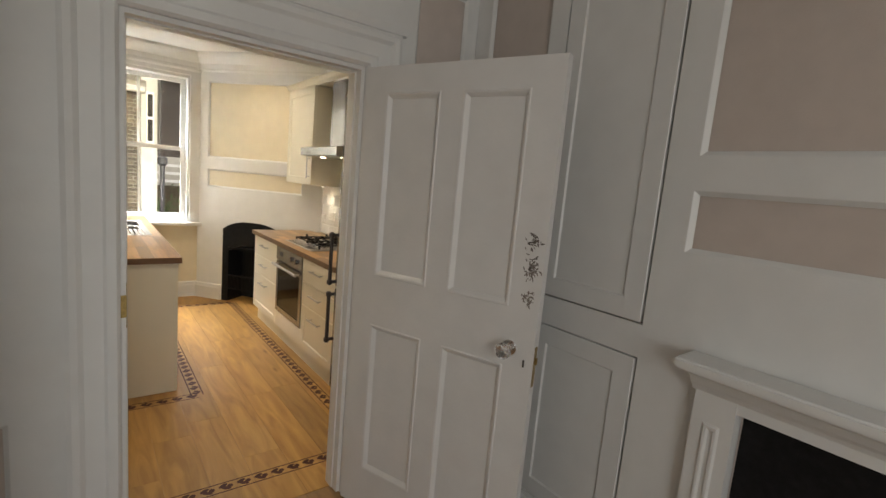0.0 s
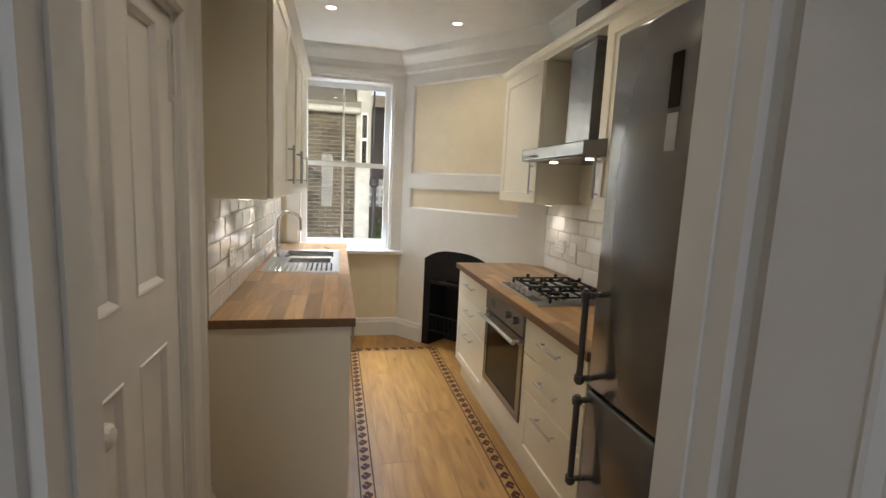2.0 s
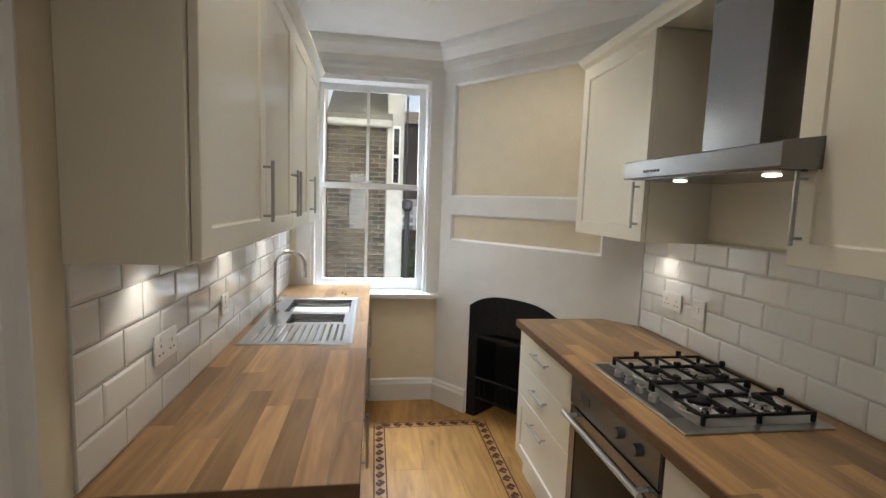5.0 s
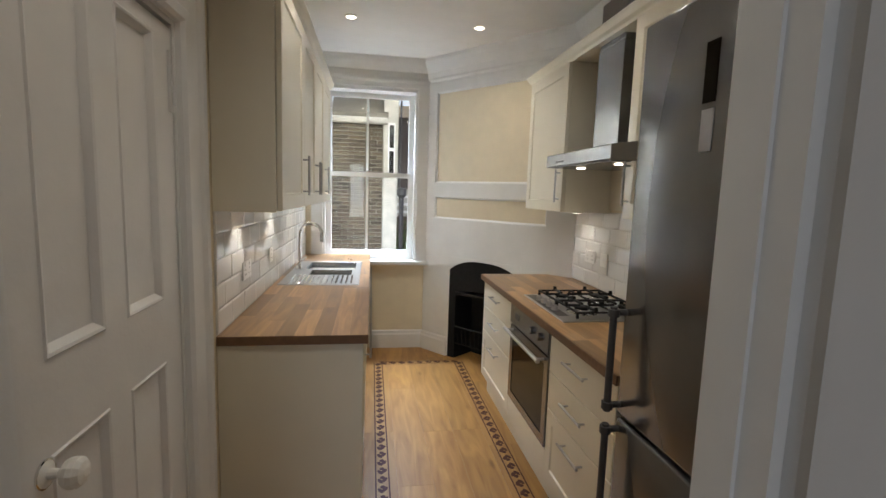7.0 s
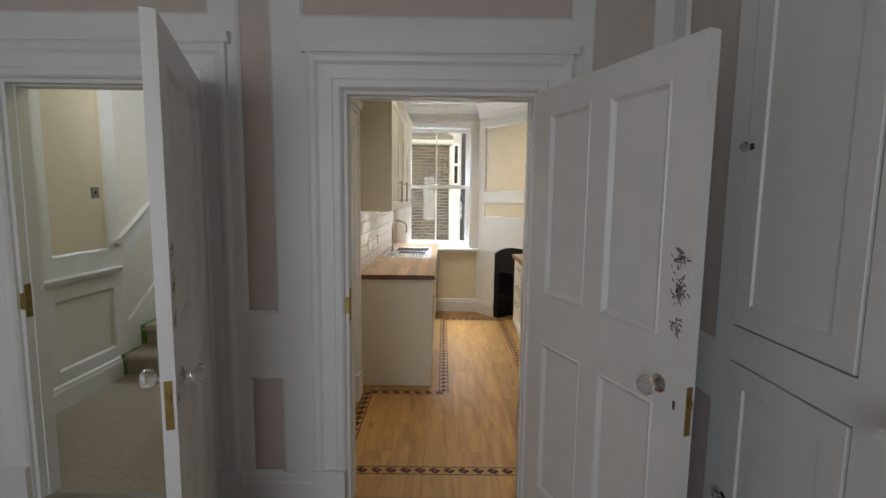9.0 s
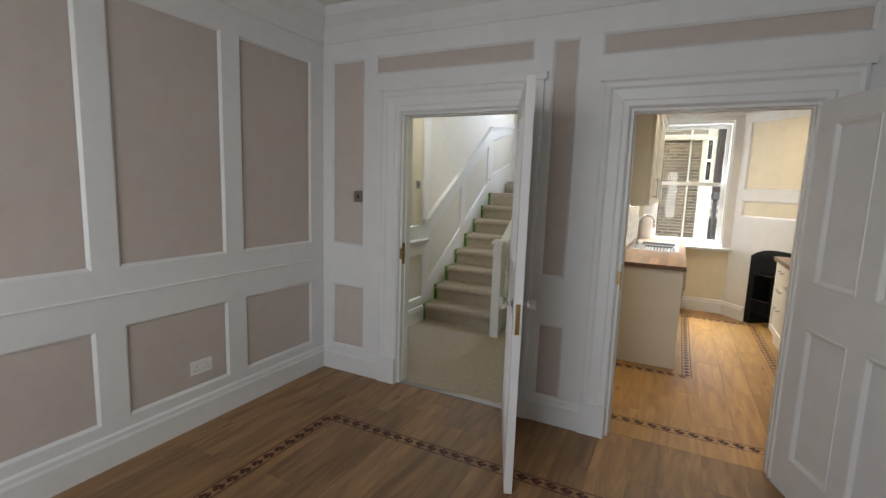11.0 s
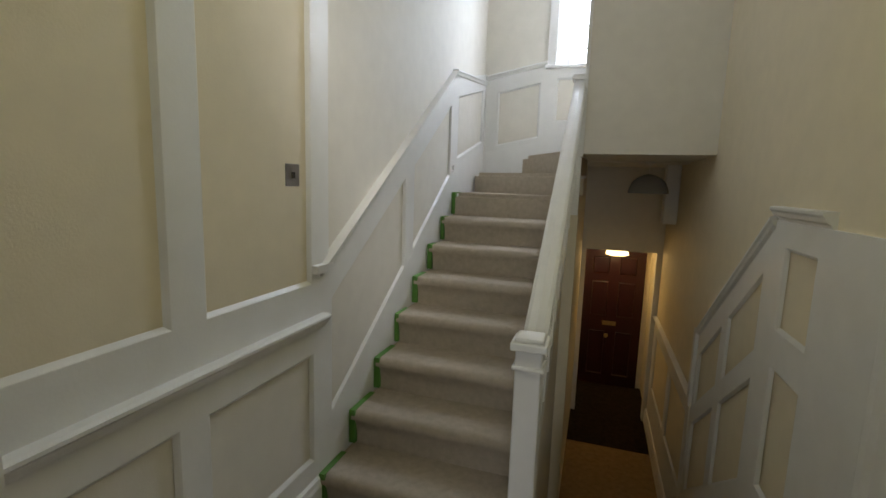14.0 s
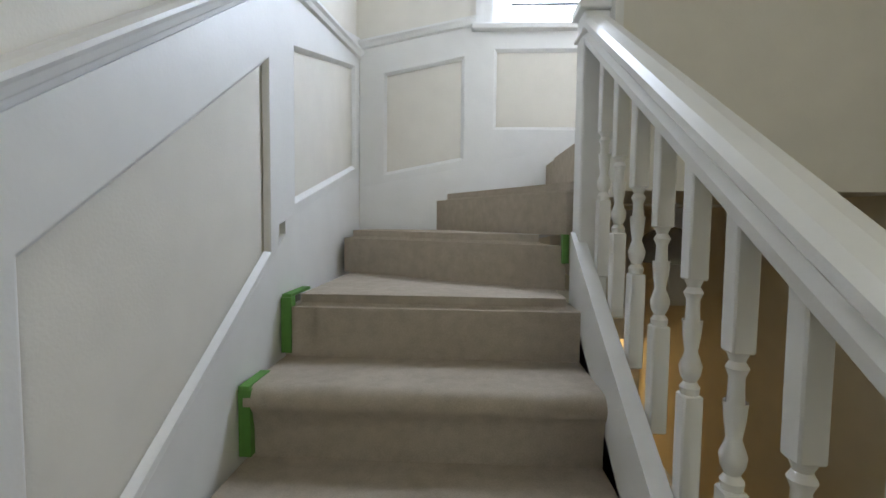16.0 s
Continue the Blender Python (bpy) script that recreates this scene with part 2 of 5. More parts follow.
M_MAT = material("dark_coir_mat", (0.03, 0.022, 0.016), 0.98, scale=300, amount=0.3, bump=0.9, bump_scale=700, spec=0.05)
M_BROWNCARPET = material("tan_hall_carpet", (0.33, 0.21, 0.1), 0.95, scale=220, amount=0.15, bump=0.8, bump_scale=700, spec=0.1)
M_TAPE = material("green_masking_tape", (0.09, 0.24, 0.04), 0.6, scale=30, amount=0.1)
M_REDDOOR = material("oxblood_gloss_paint", (0.026, 0.005, 0.004), 0.3, scale=10, amount=0.06)
M_GLASS = glass("clear_glass")
M_FROST = glass("ribbed_glass", 0.12, (0.94, 0.95, 0.96))
M_BRICK = per_object(material("yellow_stock_brick", (0.13, 0.1, 0.066), 0.9, scale=26, amount=0.34, bump=0.6, bump_scale=90), 0.35, 1.35)
M_MORTAR = material("grey_mortar", (0.36, 0.34, 0.3), 0.95, scale=50, amount=0.12, bump=0.3)
M_SLATE = material("mossy_slate", (0.2, 0.18, 0.14), 0.7, scale=20, amount=0.2, bump=0.3)
M_RENDER = material("pale_render", (0.5, 0.48, 0.43), 0.85, scale=8, amount=0.14, bump=0.2, bump_scale=60)
M_LEAF = material("shrub_leaf", (0.07, 0.12, 0.04), 0.6, scale=8, amount=0.3)
M_PIPE = material("black_pipe_paint", (0.03, 0.03, 0.035), 0.4)
M_GROUND = material("yard_paving", (0.25, 0.24, 0.22), 0.9, scale=6, amount=0.15, bump=0.3)
M_LAMP = glow("lit_lamp", (1.0, 0.87, 0.66), 9)
M_LAMPSHADE = glow("lit_shade", (1.0, 0.72, 0.32), 4)
M_KEY = material("dark_iron", (0.1, 0.09, 0.08), 0.45, 0.9)
M_STAIN = material("dark_floral_print", (0.22, 0.185, 0.165), 0.6, scale=60, amount=0.4)

# ---- building helpers ----
ORIGIN = {}


def thing(name, base=(0, 0, 0), label="", category="", group="", kind=""):
    ob = new(name)
    ob.empty_display_size = 0.05
    ob.location = base
    ORIGIN[ob] = Vector(base)
    return tagged(ob, label, category, group, kind)


def part(name, bm, mat, parent=None, label="", smooth=False):
    o = ORIGIN.get(parent, Vector((0, 0, 0)))
    if o.length:
        bmesh.ops.translate(bm, verts=bm.verts, vec=-o)
    bmesh.ops.recalc_face_normals(bm, faces=bm.faces)
    if smooth:
        for f in bm.faces:
            f.smooth = True
    me = bpy.data.meshes.new(name)
    bm.to_mesh(me)
    bm.free()
    me.materials.append(mat)
    if smooth:
        me.set_sharp_from_angle(angle=radians(38))
    ob = new(name, me)
    if parent is not None:
        ob.parent = parent
        ORIGIN[ob] = o
    if label:
        ob["label"] = label
    return ob


def struct(name, bm, mat, label="", category="", parent=None):
    ob = part(name, bm, mat, parent)
    return tagged(ob, label, category, kind="structure") if parent is None else ob


WORLD = lambda u, v, d: Vector((u, d, v))


class Plane:
    """A wall's own axes: u along it, v up, d out of it."""

    def __init__(self, ox, oy, ux, uy, nx, ny):
        self.o, self.u, self.n = Vector((ox, oy, 0)), Vector((ux, uy, 0)).normalized(), Vector((nx, ny, 0)).normalized()

    def __call__(self, u, v, d):
        return self.o + self.u * u + self.n * d + Vector((0, 0, v))


def hexa(bm, pts):
    vs = [bm.verts.new(p) for p in pts]
    for f in ((0, 1, 2, 3), (7, 6, 5, 4), (0, 4, 5, 1), (1, 5, 6, 2), (2, 6, 7, 3), (3, 7, 4, 0)):
        bm.faces.new([vs[i] for i in f])
    return vs


def box(bm, x0, y0, z0, x1, y1, z1):
    return hexa(bm, [(x0, y0, z0), (x1, y0, z0), (x1, y1, z0), (x0, y1, z0), (x0, y0, z1), (x1, y0, z1), (x1, y1, z1), (x0, y1, z1)])


def rbox(x0, y0, z0, x1, y1, z1, r=0.004, seg=2, bm=None):
    """A box with rounded edges."""
    t = bmesh.new()
    box(t, x0, y0, z0, x1, y1, z1)
    bmesh.ops.bevel(t, geom=t.edges[:], offset=min(r, 0.45 * min(abs(x1 - x0), abs(y1 - y0), abs(z1 - z0))), segments=seg,
                    affect="EDGES", profile=0.5)
    if bm is None:
        return t
    join(bm, t)
    return bm


def join(bm, other):
    me = bpy.data.meshes.new("t")
    other.to_mesh(me)
    other.free()
    bm.from_mesh(me)
    bpy.data.meshes.remove(me)


def pbox(bm, P, u0, u1, v0, v1, d0, d1):
    hexa(bm, [P(u0, v0, d0), P(u1, v0, d0), P(u1, v0, d1), P(u0, v0, d1), P(u0, v1, d0), P(u1, v1, d0), P(u1, v1, d1), P(u0, v1, d1)])


def ring(bm, P, u0, u1, v0, v1, steps):
    """A moulding round a panel; steps are (inset, height)."""
    loops = []
    for i, d in steps:
        loops.append([bm.verts.new(P(*c, d)) for c in ((u0 + i, v0 + i), (u1 - i, v0 + i), (u1 - i, v1 - i), (u0 + i, v1 - i))])
    for a, b in zip(loops, loops[1:]):
        for k in range(4):
            bm.faces.new((a[k], a[(k + 1) % 4], b[(k + 1) % 4], b[k]))


def cells(u0, u1, v0, v1, holes):
    """Rectangles that fill an area round its holes."""
    us = sorted({u0, u1, *[min(max(h[i], u0), u1) for h in holes for i in (0, 1)]})
    vs = sorted({v0, v1, *[min(max(h[i], v0), v1) for h in holes for i in (2, 3)]})
    out = []
    for a, b in zip(us, us[1:]):
        run = None
        for c, d in zip(vs, vs[1:]):
            mu, mv = (a + b) / 2, (c + d) / 2
            if any(h[0] < mu < h[1] and h[2] < mv < h[3] for h in holes):
                if run:
                    out.append((a, b, *run))
                run = None
            else:
                run = (run[0], d) if run else (c, d)
        if run:
            out.append((a, b, *run))
    return out


def slab(P, u0, u1, v0, v1, d0, d1, holes=()):
    """One closed board or wall with square openings through it."""
    us = sorted({u0, u1, *[min(max(h[i], u0), u1) for h in holes for i in (0, 1)]})
    vs = sorted({v0, v1, *[min(max(h[i], v0), v1) for h in holes for i in (2, 3)]})

    def full(i, j):
        if not (0 <= i < len(us) - 1 and 0 <= j < len(vs) - 1):
            return False
        mu, mv = (us[i] + us[i + 1]) / 2, (vs[j] + vs[j + 1]) / 2
        return not any(h[0] < mu < h[1] and h[2] < mv < h[3] for h in holes)

    bm = bmesh.new()
    made = {}

    def vert(i, j, k):
        if (i, j, k) not in made:
            made[i, j, k] = bm.verts.new(P(us[i], vs[j], (d0, d1)[k]))
        return made[i, j, k]

    for i in range(len(us) - 1):
        for j in range(len(vs) - 1):
            if not full(i, j):
                continue
            for k in (0, 1):
                bm.faces.new((vert(i, j, k), vert(i + 1, j, k), vert(i + 1, j + 1, k), vert(i, j + 1, k)))
            for di, dj, a, b in ((-1, 0, (i, j), (i, j + 1)), (1, 0, (i + 1, j), (i + 1, j + 1)), (0, -1, (i, j), (i + 1, j)), (0, 1, (i, j + 1), (i + 1, j + 1))):
                if not full(i + di, j + dj):
                    bm.faces.new((vert(*a, 0), vert(*b, 0), vert(*b, 1), vert(*a, 1)))
    return bm


MOULD = ((0, 0.0182), (0.003, 0.0178), (0.008, 0.0135), (0.013, 0.0085), (0.018, 0.0035))


def panelling(parent, P, u0, u1, v0, v1, panels, holes=()):
    """White boards with the panels left open, and a moulding round each panel."""
    part("boarding", slab(P, u0, u1, v0, v1, -0.004, 0.018, [*panels, *holes]), M_PAINT, parent)
    for p in panels:
        bm = bmesh.new()
        ring(bm, P, *p, MOULD)
        part("panel_moulding", bm, M_PAINT, parent)


def sweep(P, u0, u1, profile, ends=True):
    """A profile of (v, d) drawn along u."""
    bm = bmesh.new()
    a = [bm.verts.new(P(u0, v, d)) for v, d in profile]
    b = [bm.verts.new(P(u1, v, d)) for v, d in profile]
    n = len(profile)
    for i in range(n):
        bm.faces.new((a[i], a[(i + 1) % n], b[(i + 1) % n], b[i]))
    if ends:
        bm.faces.new(a)
        bm.faces.new(b[::-1])
    return bm


SKIRT = ((0, 0), (0, 0.022), (0.13, 0.022), (0.145, 0.016), (0.165, 0.014), (0.175, 0.004), (0.175, 0))
CAP = ((0, 0), (0.0, 0.012), (0.012, 0.016), (0.02, 0.03), (0.035, 0.036), (0.045, 0.045), (0.055, 0.045), (0.06, 0.03), (0.06, 0))


def shift(profile, dv, dd=0.0):
    return [(v + dv, d + dd) for v, d in profile]


def tube(bm, pts, r, n=10, cap=True):
    """A round bar along points."""
    pts = [Vector(p) for p in pts]
    rings = []
    prev = None
    for i, p in enumerate(pts):
        t = (pts[min(i + 1, len(pts) - 1)] - pts[max(i - 1, 0)]).normalized()
        if prev is None:
            side = t.cross(Vector((0, 0, 1)))
            if side.length < 1e-3:
                side = t.cross(Vector((1, 0, 0)))
        else:
            side = prev - t * prev.dot(t)
        side.normalize()
        prev = side
        up = side.cross(t)
        rr = r[i] if isinstance(r, (list, tuple)) else r
        rings.append([bm.verts.new(p + rr * (math.cos(2 * math.pi * k / n) * side + math.sin(2 * math.pi * k / n) * up)) for k in range(n)])
    for a, b in zip(rings, rings[1:]):
        for k in range(n):
            bm.faces.new((a[k], a[(k + 1) % n], b[(k + 1) % n], b[k]))
    if cap:
        bm.faces.new(rings[0])
        bm.faces.new(rings[-1][::-1])
    return bm


def lathe(bm, profile, centre=(0, 0, 0), axis=(0, 0, 1), n=20):
    """Turned shape: profile of (radius, height) round an axis."""
    c, ax = Vector(centre), Vector(axis).normalized()
    s = ax.orthogonal().normalized()
    t = ax.cross(s)
    rings = [[bm.verts.new(c + ax * h + max(r, 1e-4) * (math.cos(2 * math.pi * k / n) * s + math.sin(2 * math.pi * k / n) * t)) for k in range(n)]
             for r, h in profile]
    for a, b in zip(rings, rings[1:]):
        for k in range(n):
            bm.faces.new((a[k], a[(k + 1) % n], b[(k + 1) % n], b[k]))
    bm.faces.new(rings[0])
    bm.faces.new(rings[-1][::-1])
    return bm


def prism(bm, pts, z0, z1):
    a = [bm.verts.new((x, y, z0)) for x, y in pts]
    b = [bm.verts.new((x, y, z1)) for x, y in pts]
    n = len(pts)
    for i in range(n):
        bm.faces.new((a[i], a[(i + 1) % n], b[(i + 1) % n], b[i]))
    bm.faces.new(a)
    bm.faces.new(b[::-1])
    return bm


# ---- plan ----
# Wall between room and kitchen: y = 0 to 0.12. Kitchen x -0.18..1.91, y 0.12..3.98. Stair x -2.22..-0.28.
KH, RH = 2.69, 2.78
KD = (0.018, 0.898, -0.02, 2.0)
LD = (-1.52, -0.637, -0.02, 2.035)
FRONT = Plane(0, 0, 1, 0, 0, -1)
LEFT = Plane(-2.25, 0, 0, 1, 1, 0)
RIGHT = Plane(1.5, 0, 0, 1, -1, 0)
KLEFT = Plane(-0.18, 0, 0, 1, 1, 0)
KRIGHT = Plane(1.91, 0, 0, 1, -1, 0)
KBACK = Plane(0, 3.98, 1, 0, 0, -1)
KFRONT = Plane(0, 0.12, 1, 0, 0, 1)
DIAG = Plane(0.94, 3.98, 0.97, -1.19, -1.19, -0.97)
DL = math.hypot(0.97, 1.19)
SLEFT = Plane(-2.22, 0, 0, 1, 1, 0)
SRIGHT = Plane(-0.33, 0, 0, 1, -1, 0)
SBACK = Plane(0, 4.55, 1, 0, 0, -1)

# walls of the sitting room
wall_north = tagged(thing("wall_north"), "wall with two doorways, white boarding and dusty pink panels", "wall", kind="structure")
part("wall_core", slab(FRONT, -2.45, 1.5, -0.02, 3.6, -0.12, 0, [KD, LD]), M_PAPER, wall_north)
N_PANELS = [(-2.15, -1.84, 1.035, 2.43), (-2.14, -1.83, 0.20, 0.715), (-1.75, -0.56, 2.305, 2.44), (-0.45, -0.285, 0.965, 2.42),
            (-0.445, -0.27, 0.165, 0.66), (-0.165, 1.055, 2.30, 2.43), (1.13, 1.42, 1.0, 2.42), (1.13, 1.42, 0.22, 0.68)]
panelling(wall_north, FRONT, -2.25, 1.5, 0.0, 2.56, N_PANELS, [KD, LD])
wall_west = tagged(thing("wall_west"), "side wall with tall dusty pink panels in white boarding", "wall", kind="structure")
part("wall_core", slab(LEFT, -4.3, 0.0, -0.02, 3.0, -0.2, 0), M_PAPER, wall_west)
W_PANELS = []
for k in range(5):
    b = -0.155 - 0.77 * k
    W_PANELS += [(b - 0.645, b, 1.045, 2.41), (b - 0.635, b, 0.23, 0.74)]
panelling(wall_west, LEFT, -4.3, -0.02, 0.0, 2.56, W_PANELS)
part("dado_bead", sweep(LEFT, -4.3, -0.02, ((0.9, 0.018), (0.9, 0.024), (0.908, 0.026), (0.915, 0.018))), M_PAINT, wall_west)
wall_east = tagged(thing("wall_east"), "wall with built-in cupboard doors and a chimney breast", "wall", kind="structure")
part("wall_core", slab(RIGHT, -4.3, 0.0, -0.02, 3.0, -0.3, 0, [(-2.25, -1.42, -0.02, 0.965)]), M_PAPER, wall_east)
E_PANELS = [(-0.5, -0.12, 1.0, 2.46), (-0.5, -0.12, 0.22, 0.8), (-2.5, -1.18, 1.685, 2.46), (-2.5, -1.18, 1.375, 1.58)]
panelling(wall_east, RIGHT, -4.3, -0.02, 0.0, 2.56, E_PANELS, [(-1.08, -0.59, 1.1, 2.5), (-1.08, -0.59, 0.2, 0.98), (-2.25, -1.42, -0.02, 0.965)])
# Unseen closing wall; its opening is assumed, to let daylight in.
wall_south = tagged(thing("wall_south"), "plain unseen wall with an assumed window opening", "wall", kind="structure")
SOUTH = Plane(0, -4.3, 1, 0, 0, 1)
part("wall_core", slab(SOUTH, -2.45, 1.8, -0.02, 3.0, -0.2, 0, [(-1.4, 0.2, 0.8, 2.4)]), M_PAPER, wall_south)
bm = bmesh.new()
box(bm, -2.45, -4.5, -0.12, 1.8, 0.06, -0.003)
floor_room = struct("floor_sitting_room", bm, M_ROOMFLOOR, "brown oak floorboards with an inlaid border", "floor")
bm = bmesh.new()
box(bm, -2.45, -4.5, RH, 1.8, 0.12, RH + 0.2)
struct("ceiling_sitting_room", bm, M_CEIL, "white ceiling", "ceiling")
CORNICE = ((2.56, 0), (2.56, 0.03), (2.585, 0.045), (2.6, 0.045), (2.66, 0.075), (2.72, 0.14), (2.745, 0.15), (2.78, 0.16), (2.78, 0))
cornice = tagged(thing("cornice"), "white moulded plaster cornice along the ceiling", "cornice", kind="structure")
for P, a, b in ((FRONT, -2.25, 1.5), (LEFT, -4.3, -0.0), (RIGHT, -4.3, -0.0)):
    part("cornice_length", sweep(P, a, b, CORNICE), M_PAINT, cornice)
skirting = tagged(thing("skirting"), "white painted skirting board", "skirting", kind="structure")
for P, a, b in ((FRONT, -2.25, -1.675), (FRONT, -0.482, -0.137), (FRONT, 1.053, 1.5), (LEFT, -4.3, 0), (RIGHT, -1.2, 0)):
    part("skirting_length", sweep(P, a, b, shift(SKIRT, 0, 0.018)), M_PAINT, skirting)


def doorway(name, label, P, op, depth, lined=True):
    """Architrave, lining and stops round an opening (u0, u1, floor, head)."""
    u0, u1, _, h = op
    t = tagged(thing(name), label, "door frame", kind="structure")
    prof = ((-0.003, 0.0), (-0.003, 0.018), (0.008, 0.03), (0.035, 0.032), (0.045, 0.024), (0.1, 0.03), (0.115, 0.042), (0.135, 0.046), (0.15, 0.04), (0.15, 0))
    bm = bmesh.new()
    loops = []
    for o, d in prof:
        loops.append([bm.verts.new(P(u, v, d)) for u, v in ((u0 - o, 0), (u0 - o, h + o), (u1 + o, h + o), (u1 + o, 0))])
    n = len(prof)
    for i in range(n):
        a, b = loops[i], loops[(i + 1) % n]
        for k in range(3):
            bm.faces.new((a[k], a[k + 1], b[k + 1], b[k]))
    for k in (0, 3):
        bm.faces.new([l[k] for l in loops])
    part("architrave", bm, M_PAINT, t)
    part("head_moulding", sweep(P, u0 - 0.17, u1 + 0.17, shift(((0, 0.018), (0, 0.05), (0.015, 0.055), (0.03, 0.06), (0.045, 0.06), (0.05, 0.018)), h + 0.15)), M_PAINT, t)
    for a, b in ((u0 - 0.155, u0 - 0.0), (u1 + 0.0, u1 + 0.155)):
        bm = bmesh.new()
        pbox(bm, P, a, b, 0, 0.2, 0.018, 0.05)
        part("plinth_block", bm, M_PAINT, t)
    if not lined:
        return t
    bm = bmesh.new()
    pbox(bm, P, u0, u0 + 0.02, 0, h, -depth, 0.0)
    pbox(bm, P, u1 - 0.02, u1, 0, h, -depth, 0.0)
    pbox(bm, P, u0 + 0.02, u1 - 0.02, h - 0.02, h, -depth, 0.0)
    part("lining", bm, M_PAINT, t)
    bm = bmesh.new()
    pbox(bm, P, u0 + 0.02, u0 + 0.026, 0, h - 0.02, -depth + 0.01, -0.045)
    pbox(bm, P, u1 - 0.026, u1 - 0.02, 0, h - 0.02, -depth + 0.01, -0.045)
    pbox(bm, P, u0 + 0.026, u1 - 0.026, h - 0.026, h - 0.02, -depth + 0.01, -0.045)
    part("door_stop", bm, M_PAINT, t)
    bm = bmesh.new()
    pbox(bm, P, u0 + 0.02, u0 + 0.0225, 0.93, 1.09, -0.042, -0.008)
    pbox(bm, P, u0 - 0.004, u0 + 0.0215, 0.97, 1.05, -0.004, 0.0005)
    part("strike_plate", bm, M_BRASS, t, "aged brass strike plate")
    return t


doorway("door_frame_1", "white moulded architrave round the kitchen doorway", FRONT, KD, 0.12)
doorway("door_frame_2", "white moulded architrave round the landing doorway", FRONT, LD, 0.12)

# kitchen shell
KDOOR = (0.38, 1.17, -0.02, 2.0)
wall_kitchen_west = tagged(thing("wall_kitchen_west"), "cream kitchen wall between stairs and kitchen", "wall", kind="structure")
part("wall_core", slab(KLEFT, 0.12, 6.8, -1.3, 5.3, -0.15, 0, [KDOOR]), M_CREAM, wall_kitchen_west)
wall_kitchen_east = tagged(thing("wall_kitchen_east"), "cream kitchen wall behind the hob", "wall", kind="structure")
part("wall_core", slab(KRIGHT, 0.0, 4.2, -0.02, 2.9, -0.15, 0), M_CREAM, wall_kitchen_east)
KWIN = (-0.02, 0.84, 0.85, 2.445)
wall_kitchen_north = tagged(thing("wall_kitchen_north"), "cream kitchen wall with a sash window", "wall", kind="structure")
part("wall_core", slab(KBACK, -0.18, 1.91, -0.02, 2.9, -0.3, 0, [KWIN]), M_CREAM, wall_kitchen_north)
wall_chimney = tagged(thing("wall_chimney_breast"), "white boarded chimney breast across the corner with cream panels", "wall", kind="structure")
FIRE = (0.36, 1.08, -0.02, 0.93)
part("wall_core", slab(DIAG, 0, DL, -0.02, KH, -0.5, 0, [FIRE]), M_CREAM, wall_chimney)
D_PANELS = [(0.12, 1.30, 1.595, 2.41), (0.12, 1.30, 1.272, 1.473)]
panelling(wall_chimney, DIAG, 0.0, DL, 0.0, 2.5, D_PANELS, [FIRE])
bm = bmesh.new()
box(bm, -0.18, 0.06, -0.12, 2.05, 4.2, -0.003)
floor_kitchen = struct("floor_kitchen", bm, M_FLOOR, "glossy honey oak laminate floor with an inlaid border", "floor")
bm = bmesh.new()
box(bm, -0.28, 0.12, KH, 2.05, 4.2, KH + 0.2)
struct("ceiling_kitchen", bm, M_CEIL, "white kitchen ceiling with recessed lamps", "ceiling")
KCORN = ((2.5, 0), (2.5, 0.02), (2.52, 0.03), (2.535, 0.03), (2.58, 0.045), (2.64, 0.1), (2.665, 0.115), (2.69, 0.12), (2.69, 0))
kcornice = tagged(thing("cornice_kitchen"), "white moulded kitchen cornice", "cornice", kind="structure")
for P, a, b in ((KBACK, -0.18, 1.0), (KLEFT, 0.12, 3.98), (KRIGHT, 0.12, 2.85), (DIAG, -0.04, DL), (KFRONT, -0.18, 1.91)):
    part("cornice_length", sweep(P, a, b, KCORN), M_PAINT, kcornice)
kskirt = tagged(thing("skirting_kitchen"), "white painted kitchen skirting board", "skirting", kind="structure")
for P, a, b in ((KBACK, 0.42, 0.95), (DIAG, 0.0, 0.33), (KLEFT, 0.12, 0.26), (KLEFT, 1.29, 1.47)):
    part("skirting_length", sweep(P, a, b, shift(SKIRT, 0, 0.018 if P is DIAG else 0)), M_PAINT, kskirt)

# stairwell shell
wall_stair_west = tagged(thing("wall_stair_west"), "tall stair wall, cream by the landing and paler above the steps", "wall", kind="structure")
part("wall_core", slab(SLEFT, 0.12, 4.85, -1.3, 5.2, -0.2, 0), M_STAIR, wall_stair_west)
SWIN = (-1.54, -0.95, 2.63, 3.9)
wall_stair_north = tagged(thing("wall_stair_north"), "stair wall with a bright window above the winding steps", "wall", kind="structure")
part("wall_core", slab(SBACK, -2.42, -0.28, 1.75, 5.2, -0.3, 0, [SWIN]), M_STAIR, wall_stair_north)
bm = bmesh.new()
box(bm, -2.42, 0.12, 5.2, -0.18, 4.85, 5.4)
struct("ceiling_stairwell", bm, M_CEIL, "white stairwell ceiling", "ceiling")
bm = bmesh.new()
box(bm, -2.42, 0.06, -0.2, -0.28, 1.62, 0.0)
box(bm, -1.26, 1.62, -0.2, -0.28, 2.02, 0.0)
struct("floor_landing", bm, M_CARPET, "landing floor laid with beige carpet", "floor")
bm = bmesh.new()
box(bm, -1.21, 3.58, 1.76, -0.28, 3.7, 5.2)
struct("wall_upper_flight", bm, M_STAIR, "plain cream wall below the upper flight", "wall")
bm = bmesh.new()
box(bm, -1.235, 3.565, 1.74, -1.211, 3.715, 5.2)
struct("trim_upper_flight", bm, M_PAINT, "white painted board on the wall's end", "trim")
bm = bmesh.new()
box(bm, -1.2, 3.7, 1.76, -0.28, 4.56, 1.79)
